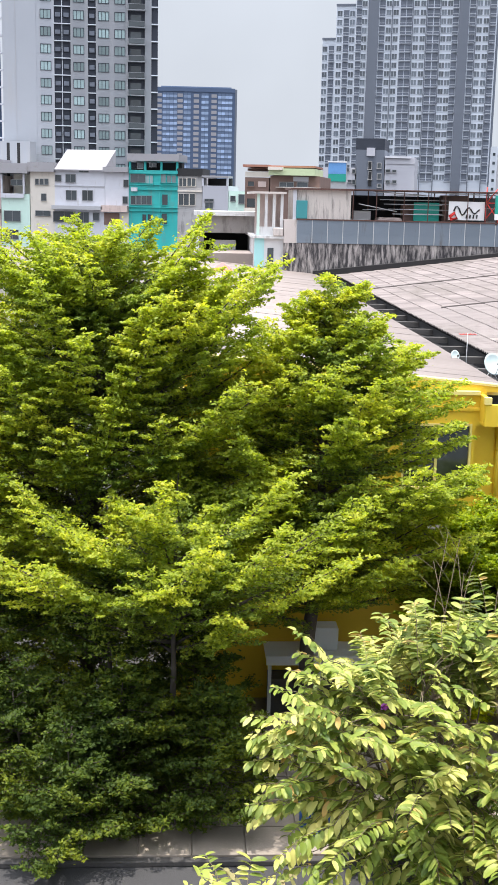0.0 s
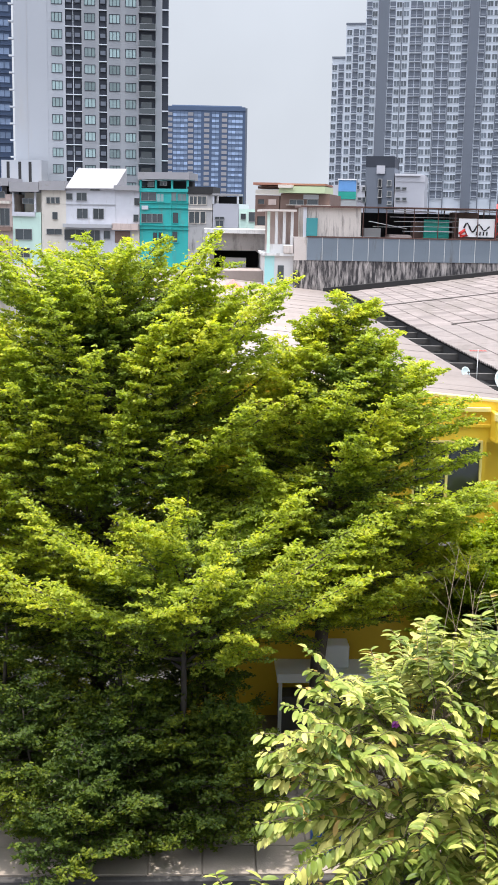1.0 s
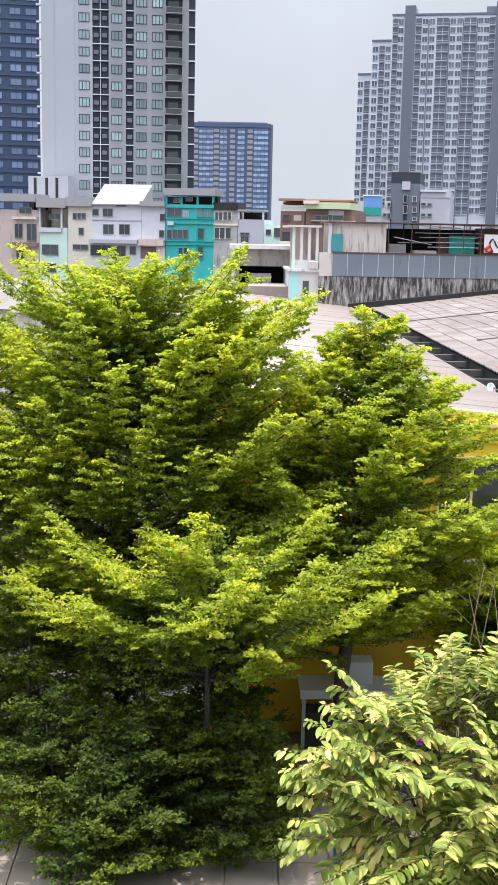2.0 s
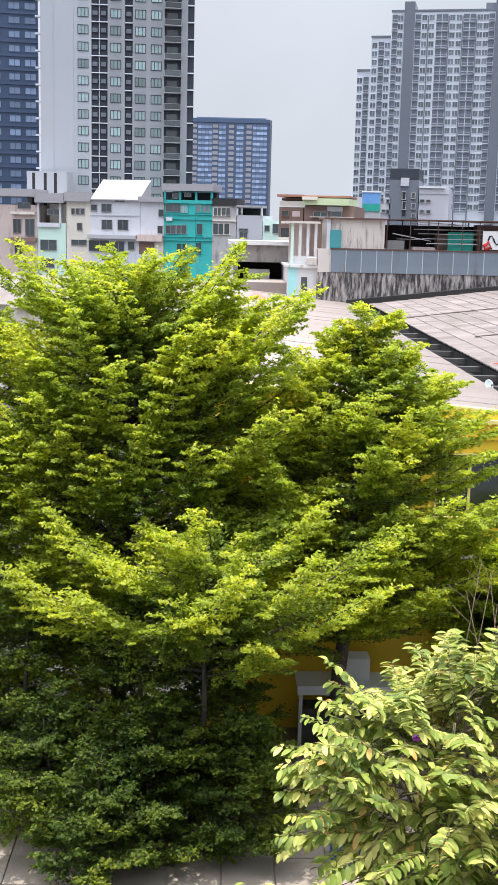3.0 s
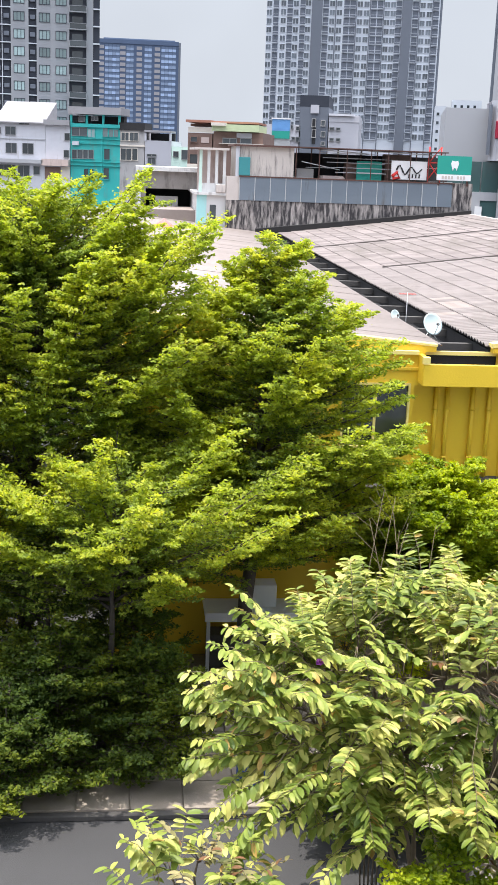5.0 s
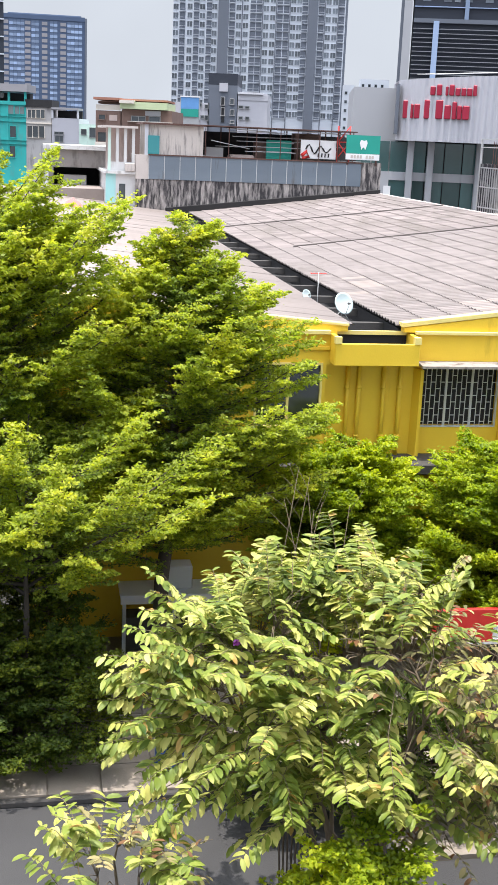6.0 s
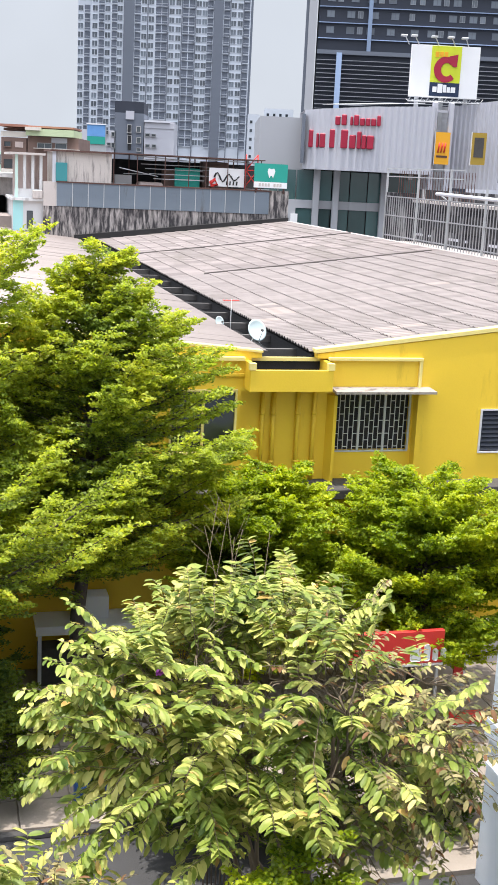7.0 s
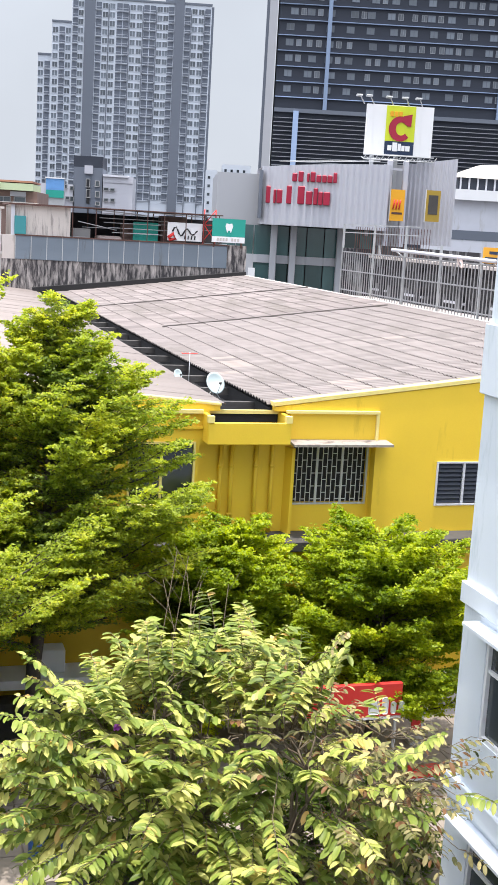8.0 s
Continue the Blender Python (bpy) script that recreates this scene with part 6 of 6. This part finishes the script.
# shrubs fill in low growth; shade under the trees is painted into their leaves
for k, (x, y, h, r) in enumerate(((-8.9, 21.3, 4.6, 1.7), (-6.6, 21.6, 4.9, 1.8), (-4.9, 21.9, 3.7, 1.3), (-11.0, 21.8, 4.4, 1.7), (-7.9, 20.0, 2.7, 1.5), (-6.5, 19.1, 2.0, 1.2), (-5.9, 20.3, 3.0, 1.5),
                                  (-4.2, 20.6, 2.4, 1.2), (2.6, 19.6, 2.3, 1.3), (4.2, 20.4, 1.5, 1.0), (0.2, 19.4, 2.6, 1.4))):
    layered_tree("shrub", (x, y, 0.14), h, 0.2, dome(r, 1.5), 9, 7, 95, "loose shrub with leaves darkened as in the shade of the trees", 41 + k, M_LEAF_SHRUB, group="shrubs under the trees", droop=0.25)
layered_tree("young_tree", (1.1, 12.9, 0), 3.5, 1.4, dome(0.9, 2.0), 8, 6, 170,
             "young bright green tree beneath the balcony", 31, M_LEAF_BUSH)
broad_tree("flowering_tree", (1.3, 15.2, 0), 9, (-0.30, -0.1, 4.3), (3.1, 2.0, 2.0), 720,
           "spreading tree with broad pale leaves, browning on one side", 4, 0.95, 300, low=-0.6, bare_x=0.95)
broad_tree("flowering_tree", (-1.95, 12.5, 0), 5, (0.0, -0.1, 3.0), (0.85, 0.7, 0.85), 46,
           "young sparse tree with broad pale leaves", 9, 0.9, 60, low=-0.4)


# ---- street level under the trees ----
block_pave = new("pavement", boxes_mesh("pavement", [(-18.0, -7.0, 0.0, 12.0, 0.0, 0.10), (-3.0, -9.6, 0.0, 12.0, -7.0, 0.10)], M_PAVER))
block_pave.matrix_basis = HOUSE
tagged(block_pave, "raised pavement with beige slabs", "pavement", kind="structure")
kerb = new("kerb", boxes_mesh("kerb", [(-18.0, -7.16, 0.0, -3.16, -7.0, 0.12), (-3.16, -9.6, 0.0, -3.0, -7.0, 0.12)], M_LEDGE, 0.02))
kerb.matrix_basis = HOUSE
tagged(kerb, "grey concrete kerb along the pavement", "kerb", kind="structure")


def shop_sign_red(u, v, z0, z1, w, label):
    t = thing("red_sign", HOUSE @ pose(u, v, 0.14), label, "sign")
    block("board", (-w / 2, 0, z0, w / 2, 0.12, z1), M_RED, t, bevel=0.01)
    block("edge_strip", (-w / 2, -0.01, z0 - 0.05, w / 2, 0.13, z0 - 0.004), M_SIGNWHITE, t)
    for x in (-w / 2 + 0.06, w / 2 - 0.12):
        block("leg", (x, 0.03, 0, x + 0.05, 0.09, z0 - 0.05), M_STEEL, t)
    return t


tall_sign = shop_sign_red(-0.2, -5.4, 2.02, 2.74, 2.06, "long red shop sign on thin legs beneath the trees")
x = 0.28
for w, h in ((0.24, 0.30), (0.14, 0.36), (0.12, 0.26), (0.12, 0.26)):
    block("white_mark", (x, -0.02, 2.08, x + w, 0.0, 2.08 + h), M_SIGNWHITE, tall_sign, bevel=0.03)
    x += w + 0.06
shop_sign_red(-0.55, -5.6, 0.05, 0.42, 0.7, "small red sign board standing on the pavement")
shop_sign_red(1.9, -4.6, 0.12, 0.40, 0.8, "small red sign board standing on the pavement")
slim = thing("red_banner", HOUSE @ pose(2.6, -2.6, 0.14), "slim upright red banner with white edge", "banner")
block("cloth", (-0.12, 0, 0.3, 0.12, 0.05, 1.4), M_RED, slim)
block("edge", (0.124, 0, 0.3, 0.18, 0.05, 1.4), M_SIGNWHITE, slim)
block("base", (-0.2, -0.15, 0, 0.2, 0.2, 0.08), M_STEEL, slim)
stall = thing("canopy_stall", HOUSE @ pose(-6.0, -1.4, 0.14), "white shop canopy with posts under the trees", "stall")
block("canopy", (-1.3, 0, 1.52, 1.2, 1.0, 1.60), M_SIGNWHITE, stall, bevel=0.01)
block("fascia", (-1.3, -0.05, 1.42, 1.2, 0.0, 1.64), M_SIGNWHITE, stall, bevel=0.01)
block("cabinet", (-0.3, 0.4, 1.60, 0.4, 0.9, 2.15), M_SIGNWHITE, stall, bevel=0.02)
for x in (-1.25, -0.1, 1.08):
    block("post", (x, 0.0, 0, x + 0.08, 0.08, 1.42), M_WHITE, stall)
block("counter", (-1.2, 0.4, 0, 1.0, 0.95, 0.9), M_LEDGE, stall)
water_tank(-6.6, -6.2, 0.14, 0.35, 0.9, M_BLUEDRUM, "blue plastic drum on the pavement")
fence = thing("low_wall", HOUSE @ pose(3.2, -1.2, 0.14), "grey tiled low wall in shade", "wall")
block("wall", (0, 0, 0, 4.5, 0.2, 1.1), M_GREYWALL, fence)
flower = thing("flower_head", pose(-0.62, 14.3, 5.55), "small purple flower cluster among the leaves", "flower")
pet = data_mesh("petal", *blade_data(0.07, 0.06, 0.4), M_PETAL, True)
for k in range(9):
    part("petal", pet, flower, pose(0, 0, 0.03 * (k % 3), 0, -20 + 25 * (k % 3), 40 * k))

sunshade = thing("parasol", HOUSE @ pose(-7.6, 27.0, 8.42), "faded pinkish red parasol standing on the pale roof", "parasol")
part("pole", tubes("pole", [([(0, 0, 0), (0, 0, 0.75)], 0.03, 0.03)], M_STEEL, 6), sunshade)
ring = [(0.5 * math.cos(k * 0.7854), 0.5 * math.sin(k * 0.7854), 0.42) for k in range(8)]
part("canopy", data_mesh("canopy", ring + [(0, 0, 0.78)], [(k, (k + 1) % 8, 8) for k in range(8)], M_FADEDRED), sunshade)
bare = thing("bare_branch", pose(0.15, 16.4, 0), "thin leafless pale branches standing above the broad leaves", "branch")
rngb = random.Random(6)
for k in range(7):
    a = rngb.uniform(-0.9, 0.9)
    top = 6.6 + rngb.uniform(0, 0.95)
    pts = [(0.05 * k, 0, 0), (0.1 * k - 0.2, 0, 3.5), (0.16 * k - 0.4 + 0.2 * a, 0.05, 5.6), (0.16 * k - 0.4 + 0.6 * a, 0.0, top)]
    stick = part("stick", tubes("stick", [(pts, 0.016, 0.004)], M_TWIG, 5), bare)
    for j in range(3):
        s0 = 0.3 + 0.3 * j
        p = Vector(pts[2]).lerp(Vector(pts[3]), s0)
        part("spur", tubes("spur", [([p, p + Vector((rngb.uniform(-0.4, 0.4), rngb.uniform(-0.2, 0.2), rngb.uniform(0.1, 0.4)))], 0.005, 0.002)], M_TWIG, 4), stick)


# ---- roof sheets: double-roll fibre cement, lapped down the slope ----
def sheet_data(length, width, pitch=0.18, amp=0.044):
    n = int(round(width / pitch)) * 6
    verts, faces = [], []
    for j in range(n + 1):
        y = width * j / n
        z = amp * math.cos(2 * math.pi * y / pitch)
        verts += [(0, y, z - 0.024), (0, y, z), (length, y, z)]
    for j in range(n):
        a, b = 3 * j, 3 * j + 3
        faces += [(a, b, b + 1, a + 1)[::-1], (a + 1, a + 2, b + 2, b + 1)]
    return verts, faces


def tile_data(length, width):
    """One sheet with two rolls; its lower end and its near side are open edges. Edge faces come last."""
    verts, top, edge = [], [], []
    prof = [(0.0, 0.010), (0.10, 0.012), (0.17, 0.050), (0.28, 0.062), (0.39, 0.050), (0.46, 0.012), (0.54, 0.010), (0.61, 0.050), (0.72, 0.062), (0.83, 0.050), (0.90, 0.014), (1.0, 0.026)]
    for f, z in prof:
        verts += [(0, width * f, z - 0.024), (0, width * f, z), (length, width * f, z)]
    n = len(prof)
    for j in range(n - 1):
        a, b = 3 * j, 3 * j + 3
        top.append((a + 1, a + 2, b + 2, b + 1))
        edge.append((a + 1, b + 1, b, a))
    k = len(verts)
    e = 3 * (n - 1)
    verts += [(0, width, -0.012), (length, width, -0.012)]
    edge.append((e + 1, e + 2, k + 1, k))
    k += 2
    verts += [(0, 0, -0.02), (length, 0, -0.02)]
    edge.append((1, k, k + 1, 2))
    return verts, top, edge


def edged_mesh(name, verts, top, edge, mat, mat_edge):
    me = data_mesh(name, verts, top + edge, mat)
    me.materials.append(mat_edge)
    me.polygons.foreach_set("material_index", [0] * len(top) + [1] * len(edge))
    me.update()
    return me


def roof_sheets():
    rows, dv = 15, 0.50
    du = (10.45 + 0.62) / rows
    tilt = -math.degrees(math.atan(SLOPE_R)) + 2.2
    base_v, base_t, base_e = tile_data(du + 0.10, dv + 0.03)
    plain_t, plain_e = base_t + base_e[-2:], base_e[:-2]
    me = [edged_mesh("roof_sheet", base_v, *te, m, M_LAP) for te, m in (((base_t, base_e), M_ROOF), ((plain_t, plain_e), M_ROOF), ((plain_t, plain_e), M_ROOF_PALE))]
    roof = new("roof")
    roof.parent = yellow
    tagged(roof, "weathered grey corrugated fibre cement roof")
    rng = random.Random(5)
    fields = {"near": ([], [], []), "old": ([], [], [])}
    for i in range(rows):
        for j in range(82):
            u = -0.72 + i * du
            v = 0.20 + j * dv
            m = pose(u, v, roof_r(u) + 0.05 + rng.uniform(-0.004, 0.004), rng.gauss(0, 0.2), tilt + rng.gauss(0, 0.15), rng.gauss(0, 0.25))
            # some sheets get dark side edges too, painting in the lap shadow
            dark_lip = rng.random() < 0.38
            if j < 20:
                pale = rng.random() < 0.02 or (i == 1 and j in (12, 13, 14))
                part("roof_sheet", me[2 if pale else 0 if dark_lip else 1], roof, m)
            else:
                vs, ts, es = fields["old" if j >= 36 else "near"]
                k = len(vs)
                vs += [m @ Vector(p) for p in base_v]
                ts += [tuple(k + q for q in f) for f in (base_t if dark_lip else plain_t)]
                es += [tuple(k + q for q in f) for f in (base_e if dark_lip else plain_e)]
    for key, m in (("near", M_ROOF_MID), ("old", M_ROOF_FAR)):
        part("sheet_field", edged_mesh("sheet_field", *fields[key], m, M_LAP), roof, kind="stuff")
    # dark raised strips where one stretch of roof meets the next
    for v, u0, u1 in ((18.2, 0.6, 10.0), (29.3, -0.7, 10.4)):
        part("step_flashing", data_mesh("step_flashing", *prism([(u0, roof_r(u0) + 0.09), (u1, roof_r(u1) + 0.09), (u1, roof_r(u1) + 0.135), (u0, roof_r(u0) + 0.135)], v, v + 0.09), M_LAP), roof)
    under = [(-0.60, 0.25, roof_r(-0.6) - 0.10), (10.45, 0.25, roof_r(10.45) - 0.10), (10.45, 41, roof_r(10.45) - 0.10), (-0.60, 41, roof_r(-0.6) - 0.10)]
    part("roof_deck", data_mesh("roof_deck", under, [(0, 1, 2, 3)], M_BEAM), roof)
    # the other slope, paler and smoother
    pale_v, pale_f = [], []
    base_v, base_f = sheet_data(7.75, 1.04, 0.26, 0.006)
    for i in range(1):
        for j in range(43):
            u = -1.80 - i * 2.55
            m = pose(u, 0.05 + j * 1.0, roof_l(u) + 0.03 + rng.uniform(-0.004, 0.004), 0, math.degrees(math.atan(SLOPE_L)), 0) @ Matrix.Diagonal((-1, 1, 1, 1))
            k = len(pale_v)
            pale_v += [m @ Vector(p) for p in base_v]
            pale_f += [tuple(k + q for q in f)[::-1] for f in base_f]
    part("smooth_slope", data_mesh("smooth_slope", pale_v, pale_f, M_ROOF_PALE, True), roof, kind="stuff")


roof_sheets()


# ---- paving slabs ----
def paving():
    me = boxes_mesh("paving_slab", [(0.012, 0.012, 0.0, 0.988, 0.988, 0.045)], M_PAVER, 0.006)
    rng = random.Random(2)
    for i in range(30):
        for j in range(-2 if i >= 15 else 0, 7):
            part("paving_slab", me, block_pave, pose(-18.0 + i, -7.0 + j * 1.0, 0.10 + rng.uniform(-0.004, 0.003), rng.gauss(0, 0.15), rng.gauss(0, 0.15), 0))


paving()
